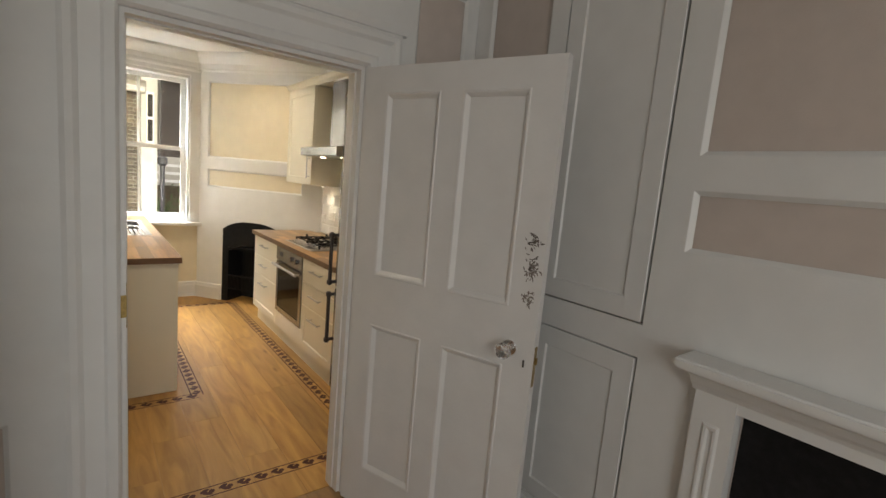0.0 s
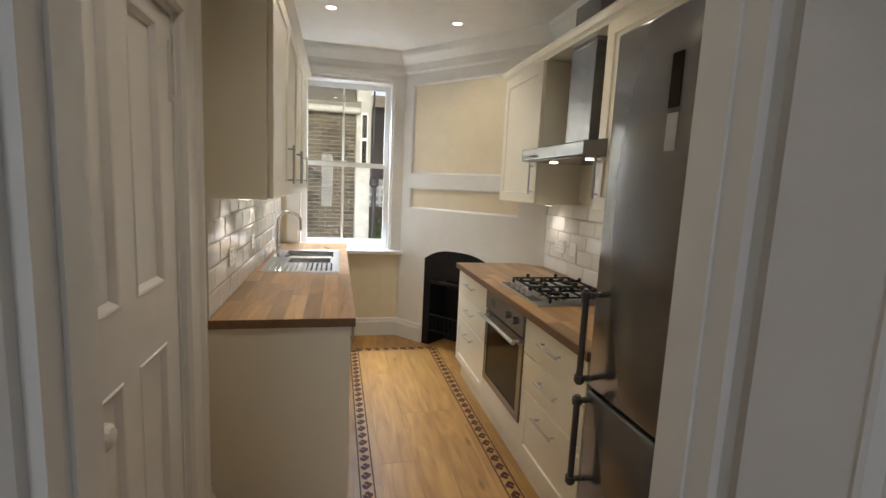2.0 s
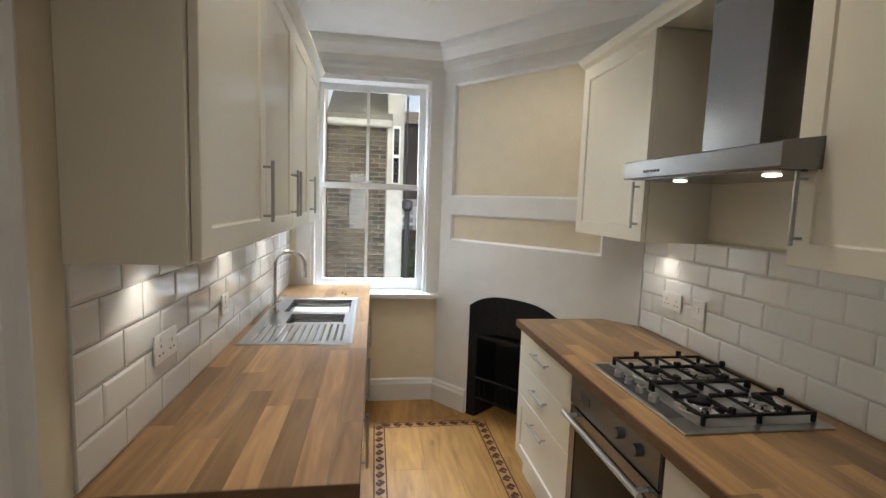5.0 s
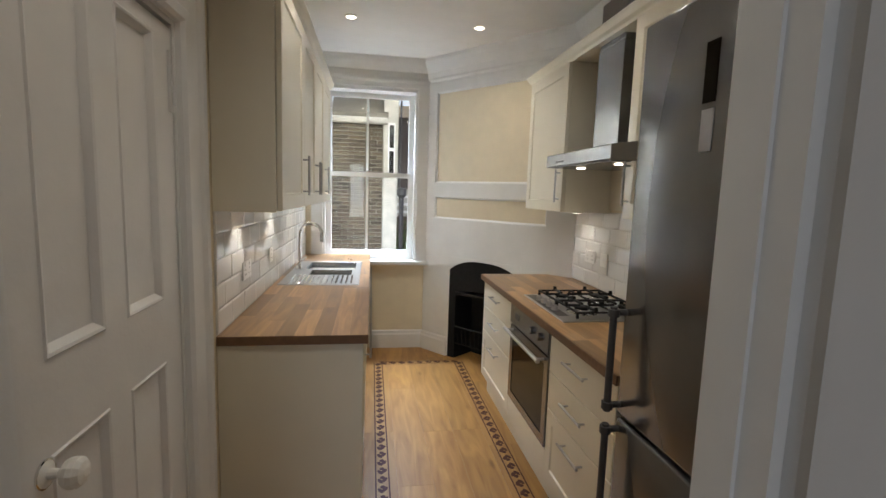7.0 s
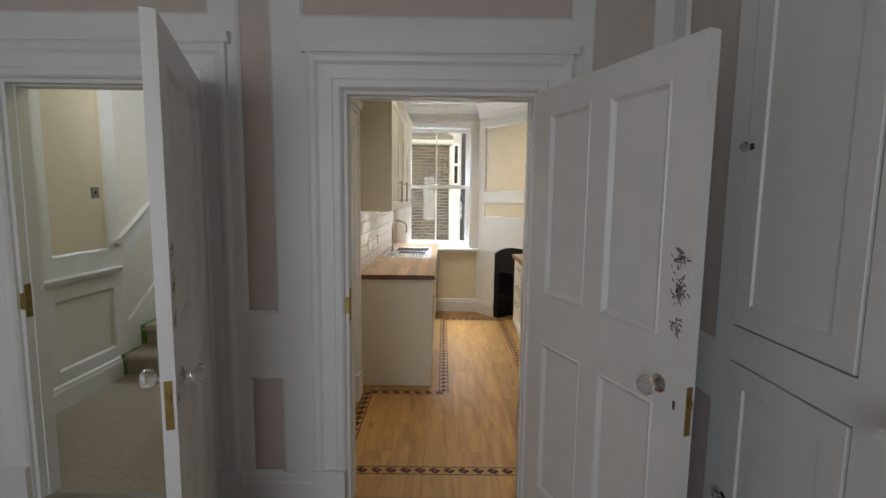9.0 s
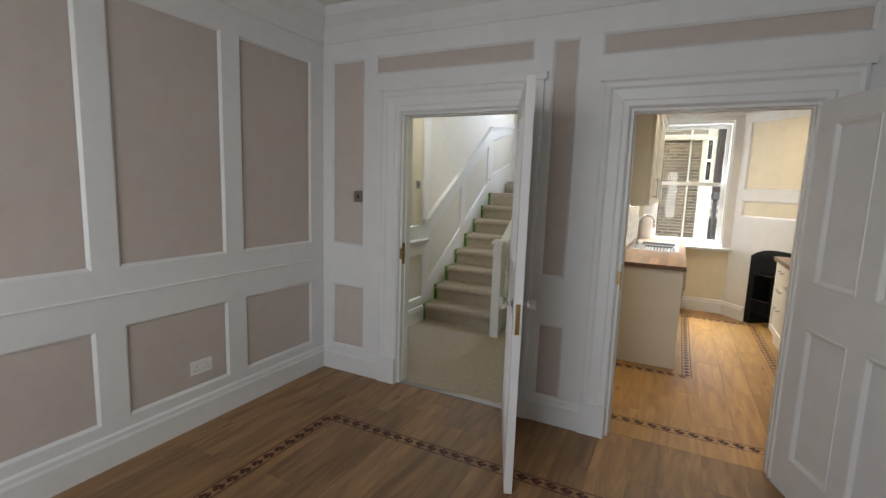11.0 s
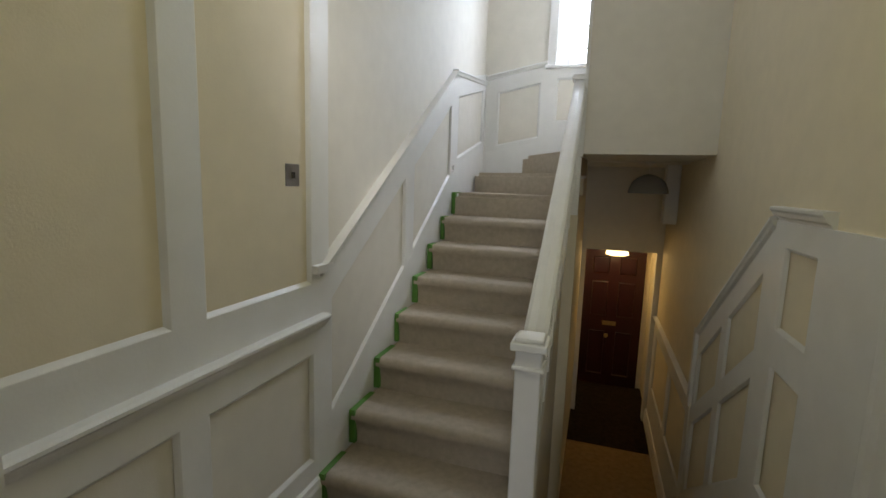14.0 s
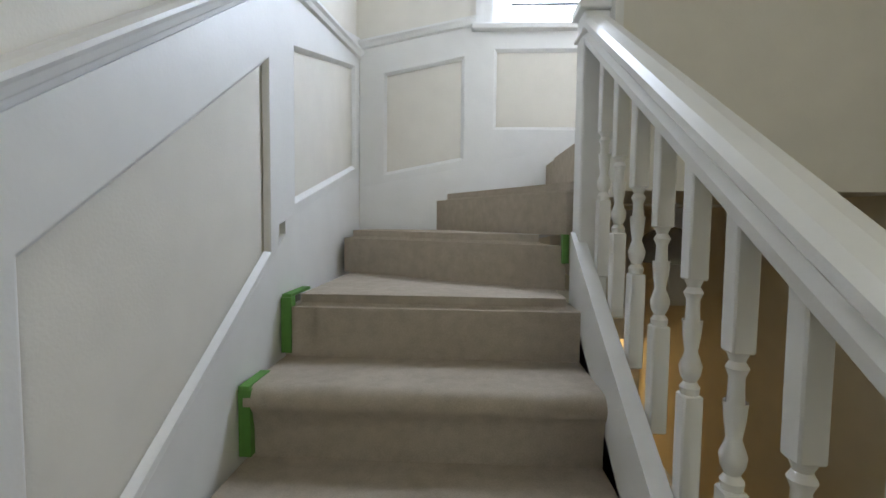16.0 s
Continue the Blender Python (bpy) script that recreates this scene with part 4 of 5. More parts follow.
ROWS3 = ((0.146, 0.494), (0.498, 0.676), (0.68, 0.864))
drawer_unit("cream three-drawer unit with steel bar handles by the chimney breast", 2.222, 2.92, ROWS3)
drawer_unit("cream three-drawer unit with steel bar handles beside the fridge", 0.99, 1.598, ROWS3)
bm = bmesh.new()
box(bm, 1.325, 0.98, 0.0, 1.34, 2.92, 0.14)
tagged(part("plinth", bm, M_UNIT), "cream plinth board under oven and drawers", "plinth")
bm = bmesh.new()
box(bm, 1.275, 1.6, 0.142, 1.29, 2.22, 0.275)
tagged(part("oven_filler_panel", bm, M_UNIT), "cream panel below the built-in oven", "panel")

oven = thing("oven", (1.5, 1.91, 0.28), "built-in stainless steel oven with a dark glass door", "oven")
bm = bmesh.new()
box(bm, 1.29, 1.604, 0.28, 1.8, 2.216, 0.868)
part("body", bm, M_STEEL, oven)
bm = bmesh.new()
pbox(bm, RFACE, 1.604, 2.216, 0.745, 0.866, 0.62, 0.645)
bmesh.ops.bevel(bm, geom=bm.edges[:], offset=0.003, segments=2, affect="EDGES")
fascia = part("control_panel", bm, M_HOOD, oven, "steel control panel")
bm = bmesh.new()
pbox(bm, RFACE, 2.05, 2.12, 0.79, 0.825, 0.645, 0.6465)
part("display", bm, M_FRIDGEDARK, fascia, "small dark clock display")
for u in (1.72, 1.83):
    k = lathe(bmesh.new(), ((0.02, 0), (0.019, 0.016), (0.016, 0.019)), RFACE(u, 0.806, 0.645), (-1, 0, 0), 20)
    part("dial", k, M_HOOD, fascia, smooth=True)
bm = slab(RFACE, 1.606, 2.214, 0.285, 0.735, 0.62, 0.642, [(1.655, 2.165, 0.33, 0.69)])
od = part("oven_door", bm, M_HOOD, oven)
bm = bmesh.new()
pbox(bm, RFACE, 1.655, 2.165, 0.33, 0.69, 0.62, 0.639)
part("glass", bm, M_OVENGLASS, od, "dark brown oven glass")
bm = tube(bmesh.new(), (RFACE(1.63, 0.712, 0.685), RFACE(2.19, 0.712, 0.685)), 0.011, 12)
for u in (1.66, 2.16):
    tube(bm, (RFACE(u, 0.712, 0.64), RFACE(u, 0.712, 0.685)), 0.008, 8)
part("handle", bm, M_STEEL, od, "steel bar handle", smooth=True)

hob = thing("gas_hob", (1.63, 2.0, 0.91), "stainless steel four-burner gas hob with black iron grates", "hob")
HX0, HX1, HY0, HY1 = 1.333, 1.835, 1.6, 2.2
bm = rbox(HX0, HY0, 0.9103, HX1, HY1, 0.9165, 0.003)
part("plate", bm, M_STEEL, hob)
bm = rbox(HX0 + 0.075, HY0 + 0.03, 0.9166, HX1 - 0.03, HY1 - 0.03, 0.918, 0.0006, 1)
part("burner_tray", bm, M_STEEL, hob)
bm = rbox(HX0 + 0.012, HY0 + 0.1, 0.9166, HX0 + 0.07, HY1 - 0.02, 0.9176, 0.0005, 1)
part("knob_strip", bm, M_FRIDGEDARK, hob, "black control strip")
for k in range(4):
    y = HY0 + 0.22 + 0.075 * k
    kn = part("knob", lathe(bmesh.new(), ((0.018, 0), (0.017, 0.02), (0.014, 0.023)), (HX0 + 0.042, y, 0.9177), (0, 0, 1), 16), M_STEEL, hob, smooth=True)
    part("pointer", rbox(HX0 + 0.03, y - 0.003, 0.94, HX0 + 0.054, y + 0.003, 0.945, 0.001, 1), M_STEEL, kn)
for bx, by, r in ((1.50, 1.767, 0.048), (1.73, 1.767, 0.038), (1.50, 2.033, 0.038), (1.73, 2.033, 0.055)):
    bn = part("burner", lathe(bmesh.new(), ((r + 0.03, 0), (r + 0.028, 0.004), (r + 0.004, 0.006), (r, 0.008), (r, 0.02), (r - 0.006, 0.023)), (bx, by, 0.9182), (0, 0, 1), 24),
              M_CHROME, hob, "bright burner ring", smooth=True)
    part("burner_cap", lathe(bmesh.new(), ((r - 0.008, 0.0232), (r - 0.007, 0.03), (r - 0.014, 0.033)), (bx, by, 0.9182), (0, 0, 1), 24), M_IRON, bn, "black burner cap", smooth=True)
for y0, y1 in ((HY0 + 0.04, (HY0 + HY1) / 2 - 0.006), ((HY0 + HY1) / 2 + 0.006, HY1 - 0.04)):
    bm = bmesh.new()
    x0, x1, z = HX0 + 0.085, HX1 - 0.04, 0.952
    w = 0.0062
    ym, xm = (y0 + y1) / 2, (x0 + x1) / 2
    for x in (x0, x1):
        rbox(x - w, y0, z - 0.009, x + w, y1, z, 0.002, 1, bm)
    for y in (y0, y1):
        rbox(x0, y - w, z - 0.009, x1, y + w, z, 0.002, 1, bm)
    rbox(xm - w, y0, z - 0.009, xm + w, y1, z, 0.002, 1, bm)
    for x in (x0, xm, x1):
        for y in (y0, y1):
            rbox(x - w, y - w, 0.9182, x + w, y + w, z, 0.002, 1, bm)
    for cx in ((x0 + xm) / 2, (xm + x1) / 2):
        for dx, dy in ((1, 0), (-1, 0), (0, 1), (0, -1)):
            ex, ey = cx + dx * 0.098, ym + dy * (y1 - y0) / 2
            ix, iy = cx + dx * 0.03, ym + dy * 0.03
            rbox(ex - w * 1.3, ey - w * 1.3, z - 0.004, ex + w * 1.3, ey + w * 1.3, z + 0.02, 0.002, 1, bm)
            rbox(min(ex, ix) - w, min(ey, iy) - w, z - 0.004, max(ex, ix) + w, max(ey, iy) + w, z + 0.008, 0.002, 1, bm)
    part("pan_grate", bm, M_IRON, hob, "black cast iron pan grate")

hood = thing("cooker_hood", (1.7, 1.855, 1.66), "stainless steel chimney cooker hood with lit lamps over the hob", "cooker hood")
bm = bmesh.new()
prof = ((1.672, 0.0), (1.672, 0.445), (1.677, 0.45), (1.737, 0.45), (1.742, 0.445), (1.762, 0.3), (1.772, 0.0))
join(bm, sweep(KRIGHT, 1.505, 2.265, [(v, d + 0.002) for v, d in prof]))
part("canopy", bm, M_HOOD, hood)
bm = rbox(1.63, 1.77, 1.765, 1.905, 2.035, 2.28, 0.004)
rbox(1.634, 1.774, 2.28, 1.905, 2.031, 2.52, 0.004, 2, bm)
part("chimney", bm, M_HOOD, hood)
bm = bmesh.new()
box(bm, 1.48, 1.54, 1.6685, 1.87, 2.23, 1.6715)
part("filter", bm, M_HOOD, hood, "grey mesh filter")
bm = bmesh.new()
for k in range(5):
    box(bm, 1.4563, 2.02 + 0.022 * k, 1.692, 1.4582, 2.032 + 0.022 * k, 1.702)
part("buttons", bm, M_FRIDGEDARK, hood)
for ly in (1.68, 2.1):
    part("lamp", lathe(bmesh.new(), ((0.024, 0), (0.024, -0.004), (0.01, -0.006)), (1.6, ly, 1.668), (0, 0, 1), 20), M_LAMP, hood, "glowing round lamp")

fr = thing("fridge_freezer", (1.58, 0.66, 0), "tall silver fridge-freezer with dark bar handles", "fridge")
bm = rbox(1.31, 0.365, 0.03, 1.89, 0.955, 2.03, 0.006)
part("cabinet", bm, M_FRIDGE, fr)
for v0, v1, h0, h1 in ((0.785, 2.028, 0.802, 1.155), (0.07, 0.772, 0.405, 0.757)):
    bm = rbox(1.25, 0.365, v0, 1.305, 0.955, v1, 0.012, 3)
    dr = part("fridge_door", bm, M_FRIDGE, fr, smooth=True)
    bm = tube(bmesh.new(), ((1.205, 0.935, h0), (1.205, 0.935, h1)), 0.012, 12)
    for z in (h0 + 0.02, h1 - 0.02):
        tube(bm, ((1.252, 0.935, z), (1.205, 0.935, z)), 0.011, 10)
        lathe(bm, ((0.019, -0.012), (0.019, 0.012)), (1.205, 0.935, z), (0, 0, 1), 12)
    part("handle", bm, M_FRIDGEDARK, dr, "dark grey bar handle", smooth=True)
bm = rbox(1.2465, 0.62, 1.745, 1.2505, 0.665, 1.895, 0.001, 1)
dsp = part("display", bm, M_OVENGLASS, fr, "narrow black display")
bm = rbox(1.2475, 0.62, 1.625, 1.2503, 0.665, 1.73, 0.001, 1)
part("label", bm, material("grey_label", (0.32, 0.32, 0.34), 0.35), fr, "pale grey label")
bm = bmesh.new()
box(bm, 1.33, 0.4, 0.0, 1.85, 0.92, 0.03)
part("feet", bm, M_FRIDGEDARK, fr)

# corner fireplace
cf = thing("corner_fireplace", DIAG(0.58, 0, 0), "black cast iron arched fireplace in the chimney breast", "fireplace")
bm = bmesh.new()
N = 14
fu0, fu1 = FIRE[0] - 0.015, FIRE[1] + 0.015


def arch(u):
    return 0.92 - 0.1 * abs((u - (fu0 + fu1) / 2) / ((fu1 - fu0) / 2)) ** 2.8


def arch_in(u):
    return 0.66 - 0.08 * abs((u - 0.715) / 0.3) ** 2.2


outer, inner = [], []
for k in range(N + 1):
    s = k / N
    outer.append((fu0 + (fu1 - fu0) * s, arch(fu0 + (fu1 - fu0) * s)))
    u = 0.42 + 0.59 * s
    inner.append((u, arch_in(u)))
o = [(fu0, 0.0), *outer, (fu1, 0.0)]
i_ = [(0.42, 0.0), *inner, (1.01, 0.0)]
front = [[bm.verts.new(DIAG(u, v, 0.026)) for u, v in o], [bm.verts.new(DIAG(u, v, 0.02)) for u, v in i_], [bm.verts.new(DIAG(u, v, -0.22)) for u, v in i_]]
rim = [bm.verts.new(DIAG(u, v, 0.0)) for u, v in o]
for A, B in ((rim, front[0]), (front[0], front[1]), (front[1], front[2])):
    for k in range(len(A) - 1):
        bm.faces.new((A[k], A[k + 1], B[k + 1], B[k]))
part("surround", bm, M_IRON, cf)
bm = bmesh.new()
for (a, va), (b, vb) in zip(outer, outer[1:]):
    hexa(bm, [DIAG(a, va, 0), DIAG(b, vb, 0), DIAG(b, 0.936, 0), DIAG(a, 0.936, 0), DIAG(a, va, 0.0208), DIAG(b, vb, 0.0208), DIAG(b, 0.936, 0.0208), DIAG(a, 0.936, 0.0208)])
part("arch_filling", bm, M_PAINT, wall_chimney)
bm = bmesh.new()
pbox(bm, DIAG, 0.345, 1.095, -0.01, 0.95, -0.4, -0.23)
part("fireback", bm, M_SOOT_AND_SHADE, cf)
bm = bmesh.new()
for k in range(12):
    u = 0.45 + 0.048 * k
    tube(bm, (DIAG(u, 0.14, 0.0), DIAG(u, 0.3, 0.02)), 0.006, 6)
tube(bm, (DIAG(0.42, 0.3, 0.02), DIAG(1.01, 0.3, 0.02)), 0.008, 8)
tube(bm, (DIAG(0.42, 0.14, 0.0), DIAG(1.01, 0.14, 0.0)), 0.008, 8)
part("grate", bm, M_IRON, cf)
bm = bmesh.new()
pbox(bm, DIAG, 0.42, 1.01, 0.6, 0.625, -0.04, 0.035)
part("hood_lip", bm, M_IRON, cf)

# sash window of the kitchen
win = tagged(thing("window_1"), "white wooden sash window, two panes over two, closed", "window", kind="structure")
WY = 4.1
WP = Plane(0, WY, 1, 0, 0, -1)
part("window_casing", slab(KBACK, KWIN[0] - 0.1, KWIN[1] + 0.1, KWIN[2] - 0.0, KWIN[3] + 0.07, 0.0, 0.028, [KWIN]), M_PAINT, win)
part("head_moulding", sweep(KBACK, KWIN[0] - 0.13, KWIN[1] + 0.1, shift(((0, 0), (0, 0.035), (0.02, 0.045), (0.03, 0.045), (0.03, 0)), KWIN[3] + 0.04)), M_PAINT, win)
bm = bmesh.new()
for a, b, c, d in ((KWIN[0], KWIN[0] + 0.02, KWIN[2], KWIN[3]), (KWIN[1] - 0.02, KWIN[1], KWIN[2], KWIN[3]), (KWIN[0] + 0.02, KWIN[1] - 0.02, KWIN[3] - 0.03, KWIN[3])):
    pbox(bm, KBACK, a, b, c, d, -0.3, 0.0)
part("box_lining", bm, M_PAINT, win)
bm = rbox(KWIN[0] - 0.12, 3.9, KWIN[2] - 0.03, KWIN[1] + 0.12, 4.2, KWIN[2] + 0.005, 0.008)
part("window_sill", bm, M_PAINT, win)
MEET = 1.66
for v0, v1, d, bot in ((MEET - 0.02, KWIN[3] - 0.03, -0.045, 0.035), (KWIN[2], MEET + 0.02, 0.0, 0.09)):
    u0, u1 = KWIN[0] + 0.02, KWIN[1] - 0.02
    um = (u0 + u1) / 2 - 0.03
    g0, g1 = (u0 + 0.05, um - 0.011, v0 + bot, v1 - 0.045), (um + 0.011, u1 - 0.05, v0 + bot, v1 - 0.045)
    bm = slab(WP, u0, u1, v0, v1, d - 0.02, d + 0.02, [g0, g1])
    sash = part("sash", bm, M_PAINT, win)
    for g in (g0, g1):
        bm = bmesh.new()
        pbox(bm, WP, *g, d - 0.003, d + 0.001)
        pane = part("pane", bm, M_GLASS, sash)
        pane.visible_shadow = False
bm = rbox(0.36, 4.05, MEET + 0.021, 0.42, 4.09, MEET + 0.035, 0.004)
part("sash_catch", bm, M_CHROME, win)

# ---- stairs ----
SX0, SX1, Y1, GO, RISE = -2.185, -1.325, 1.60, 0.272, 0.18
PITCH = RISE / GO
ALONG = Plane(0, 0, 1, 0, 0, 1)
stairs = tagged(thing("staircase", (-1.75, 1.6, 0)), "staircase with beige carpet climbing to winding steps", "staircase", kind="structure")


def tread_profile(y, z, back):
    nose = [(z - 0.036 + 0.036 * math.sin(a), y + 0.036 - 0.036 * math.cos(a)) for a in [math.radians(-50 + 14 * k) for k in range(11)]]
    return ((z - RISE, y + 0.026), (z - 0.11, y + 0.024), *nose, (z, back), (z - RISE, back))


for k in range(1, 9):
    y = Y1 + GO * (k - 1)
    back = y + GO + 0.03 if k < 8 else 4.0
    bm = sweep(ALONG, SX0, SX1, tread_profile(y, RISE * k, back)) if k < 8 else prism(bmesh.new(), ((SX0, y), (SX1, y + 0.0), (SX1, 3.76), (SX0, 4.3)), RISE * 7, RISE * 8)
    if k == 8:
        bmesh.ops.bevel(bm, geom=[e for e in bm.edges if all(v.co.z > RISE * 8 - 0.01 for v in e.verts)], offset=0.034, segments=5, affect="EDGES")
    part("step", bm, M_CARPET, stairs, smooth=True)
WIND = [((-1.33, 3.70), (-2.185, 4.17), (-2.185, 4.54), (-1.72, 4.54)), ((-1.325, 3.73), (-1.81, 4.54), (-1.2, 4.54), (-1.25, 3.73)),
        ((-1.26, 3.705), (-1.26, 4.54), (-0.96, 4.54), (-0.96, 3.705)), ((-1.0, 3.705), (-1.0, 4.54), (-0.7, 4.54), (-0.7, 3.705)),
        ((-0.74, 3.705), (-0.74, 4.54), (-0.29, 4.54), (-0.29, 3.705))]
for j, poly in enumerate(WIND):
    z = RISE * (9 + j)
    bm = prism(bmesh.new(), poly, z - RISE, z)
    bmesh.ops.bevel(bm, geom=[e for e in bm.edges if all(v.co.z > z - 0.01 for v in e.verts)], offset=0.034, segments=5, affect="EDGES")
    part("step", bm, M_CARPET, stairs, smooth=True)


def raked(P, slope, u0):
    return lambda u, v, d: P(u, v + slope * (u - u0), d)


def znose(y):
    return RISE + PITCH * (y - Y1)


RK = raked(SLEFT, PITCH, Y1)
part("wall_string", slab(RK, 1.62, 3.55, -0.12, 0.33, 0.0, 0.0185), M_PAINT, stairs)
RK2 = raked(SLEFT, 0.25, 3.55)
part("wall_string", slab(RK2, 3.55, 4.53, 1.2, 1.66, 0.0, 0.0185), M_PAINT, stairs)
RK3 = raked(SBACK, 0.2, -2.2)
part("wall_string", slab(RK3, -2.2, -1.2, 1.4, 1.83, 0.0, 0.0185), M_PAINT, stairs)
bm = slab(raked(Plane(-1.325, 0, 0, 1, 1, 0), PITCH, Y1), 1.56, 3.66, -0.36, 0.27, 0.0, 0.04)
part("outer_string", bm, M_PAINT, stairs)
# spandrel under the flight, seen from the flight going down
bm = bmesh.new()
pts = [(1.6, -1.26), (3.62, -1.26), (3.62, znose(3.62) - 0.1), (1.6, 0.04)]
a = [bm.verts.new((-1.30, y, z)) for y, z in pts]
b = [bm.verts.new((-1.325, y, z)) for y, z in pts]
for k in range(4):
    bm.faces.new((a[k], a[(k + 1) % 4], b[(k + 1) % 4], b[k]))
bm.faces.new(a), bm.faces.new(b[::-1])
part("spandrel", bm, M_STAIR, stairs)

# wall panels that follow the steps
dado = tagged(thing("dado_stairs"), "white boarding with cream panels and a moulded rail climbing with the stairs", "panelling", kind="structure")
panelling(dado, RK, 1.62, 3.5, 0.33, 1.06, [(1.72, 2.57, 0.345, 0.90), (2.70, 3.45, 0.345, 0.89)])
RCAP = shift(CAP, 1.06)
part("dado_rail", sweep(raked(SLEFT, PITCH, Y1), 1.63, 3.5, RCAP), M_PAINT, dado)
RKb = raked(SLEFT, 0.25, 3.55)
panelling(dado, RKb, 3.5, 4.55, 1.66, 2.33, [(3.63, 4.45, 1.69, 2.19)])
part("dado_rail", sweep(raked(SLEFT, 0.12, 3.5), 3.5, 4.55, shift(CAP, 2.33)), M_PAINT, dado)
RKc = raked(SBACK, 0.2, -2.2)
panelling(dado, RKc, -2.2, -1.56, 1.83, 2.52, [(-2.08, -1.67, 1.865, 2.38)])
part("dado_rail", sweep(RKc, -2.22, -1.62, shift(CAP, 2.5)), M_PAINT, dado)
panelling(dado, SBACK, -1.56, -0.9, 1.9, 2.6, [(-1.53, -1.08, 2.12, 2.52)])
panelling(dado, SLEFT, 0.13, 1.62, 0.0, 2.7, [(0.2, 0.885, 1.07, 2.6), (1.005, 1.57, 1.07, 2.6), (0.2, 0.895, 0.26, 0.765), (1.0, 1.58, 0.26, 0.765)])
part("dado_rail", sweep(SLEFT, 0.13, 1.65, shift(CAP, 0.87, 0.018)), M_PAINT, dado)
part("skirting_length", sweep(SLEFT, 0.13, 1.6, shift(SKIRT, 0, 0.018)), M_PAINT, dado)
bm = bmesh.new()
pbox(bm, SLEFT, 1.57, 1.705, 1.115, 1.15, 0.018, 0.045)
pbox(bm, SLEFT, 1.6205, 1.7, 1.0, 2.7, 0.0, 0.0165)
part("stile_foot", bm, M_PAINT, dado)
for a, b in ((0.2, 0.885), (1.005, 1.57)):
    bm = bmesh.new()
    pbox(bm, SLEFT, a, b, 1.07, 2.6, 0.0, 0.003)
    part("cream_panel", bm, M_CREAM, dado, "yellow cream panel")

# green tape along the carpet's edges
tape = thing("masking_tape", (-2.2, 1.6, 0.1), "strips of green masking tape along the carpet's edge", "tape")
rt = random.Random(5)
for k in range(1, 9):
    y, z = Y1 + GO * (k - 1), RISE * k
    w = rt.uniform(0.012, 0.024)
    bm = bmesh.new()
    x0 = SX0 - 0.012
    box(bm, x0, y - 0.002 + (0.004 if k < 8 else -0.004), z - RISE + 0.01, x0 + w + 0.012, y + 0.03, z - 0.006)
    box(bm, x0, y + 0.004, z - 0.006, x0 + w + 0.008, y + rt.uniform(0.09, 0.24), z + 0.003)
    part("tape_strip", bm, M_TAPE, tape)
for y, z in ((Y1 + 2 * GO, 3 * RISE), (Y1, RISE * 0.5), (3.69, 1.62)):
    bm = bmesh.new()
    box(bm, SX1 - 0.018, y - 0.003, z - 0.09, SX1 + 0.003, y + 0.03, z + 0.004)
    part("tape_strip", bm, M_TAPE, tape)

# balustrade
bal = tagged(thing("balustrade", (-1.27, 1.5, 0)), "white painted balustrade with turned spindles and square newels", "balustrade")


def newel(x, y, z0, z1, cap=True):
    n = part("newel_post", rbox(x - 0.045, y - 0.045, z0, x + 0.045, y + 0.045, z1, 0.006), M_PAINT, bal)
    if cap:
        bm = rbox(x - 0.055, y - 0.055, z1 - 0.07, x + 0.055, y + 0.055, z1 - 0.055, 0.005)
        rbox(x - 0.062, y - 0.062, z1, x + 0.062, y + 0.062, z1 + 0.03, 0.006, 2, bm)
        rbox(x - 0.05, y - 0.05, z1 + 0.03, x + 0.05, y + 0.05, z1 + 0.045, 0.006, 2, bm)
        part("newel_cap", bm, M_PAINT, n)
    return n


BX = -1.285
newel(BX + 0.02, 1.475, 0.0, 0.96)
newel(BX + 0.02, 3.66, 1.3, 2.3)
drop = part("drop_newel", rbox(BX - 0.025, 3.615, 3.12, BX + 0.065, 3.705, 4.6, 0.006), M_PAINT, bal)
part("drop_cap", rbox(BX - 0.042, 3.598, 3.05, BX + 0.082, 3.722, 3.12, 0.012), M_PAINT, drop)
HR = 0.70


def zrail(y):
    return 0.88 + 0.645 * (y - 1.53)


bm = bmesh.new()
prof = ((-0.03, -0.04), (-0.03, 0.04), (-0.005, 0.045), (0.012, 0.036), (0.024, 0.046), (0.04, 0.045), (0.052, 0.03), (0.058, 0.0), (0.052, -0.03), (0.04, -0.045), (0.024, -0.046), (0.012, -0.036), (-0.005, -0.045))
join(bm, sweep(lambda u, v, d: Vector((BX + 0.02 + d, u, zrail(u) + v)), 1.53, 3.62, prof))
part("handrail", bm, M_PAINT, bal)


def spindle_profile(h):
    a, b = 0.2, h - 0.22
    m = (a + b) / 2
    t = [(0.019, a), (0.021, a + 0.012), (0.013, a + 0.022), (0.021, a + 0.035), (0.024, a + 0.05), (0.013, a + 0.075), (0.018, a + 0.1), (0.021, a + 0.13),
         (0.017, m), (0.0145, b - 0.06), (0.0135, b - 0.035), (0.02, b - 0.022), (0.013, b - 0.012), (0.019, b)]
    return t


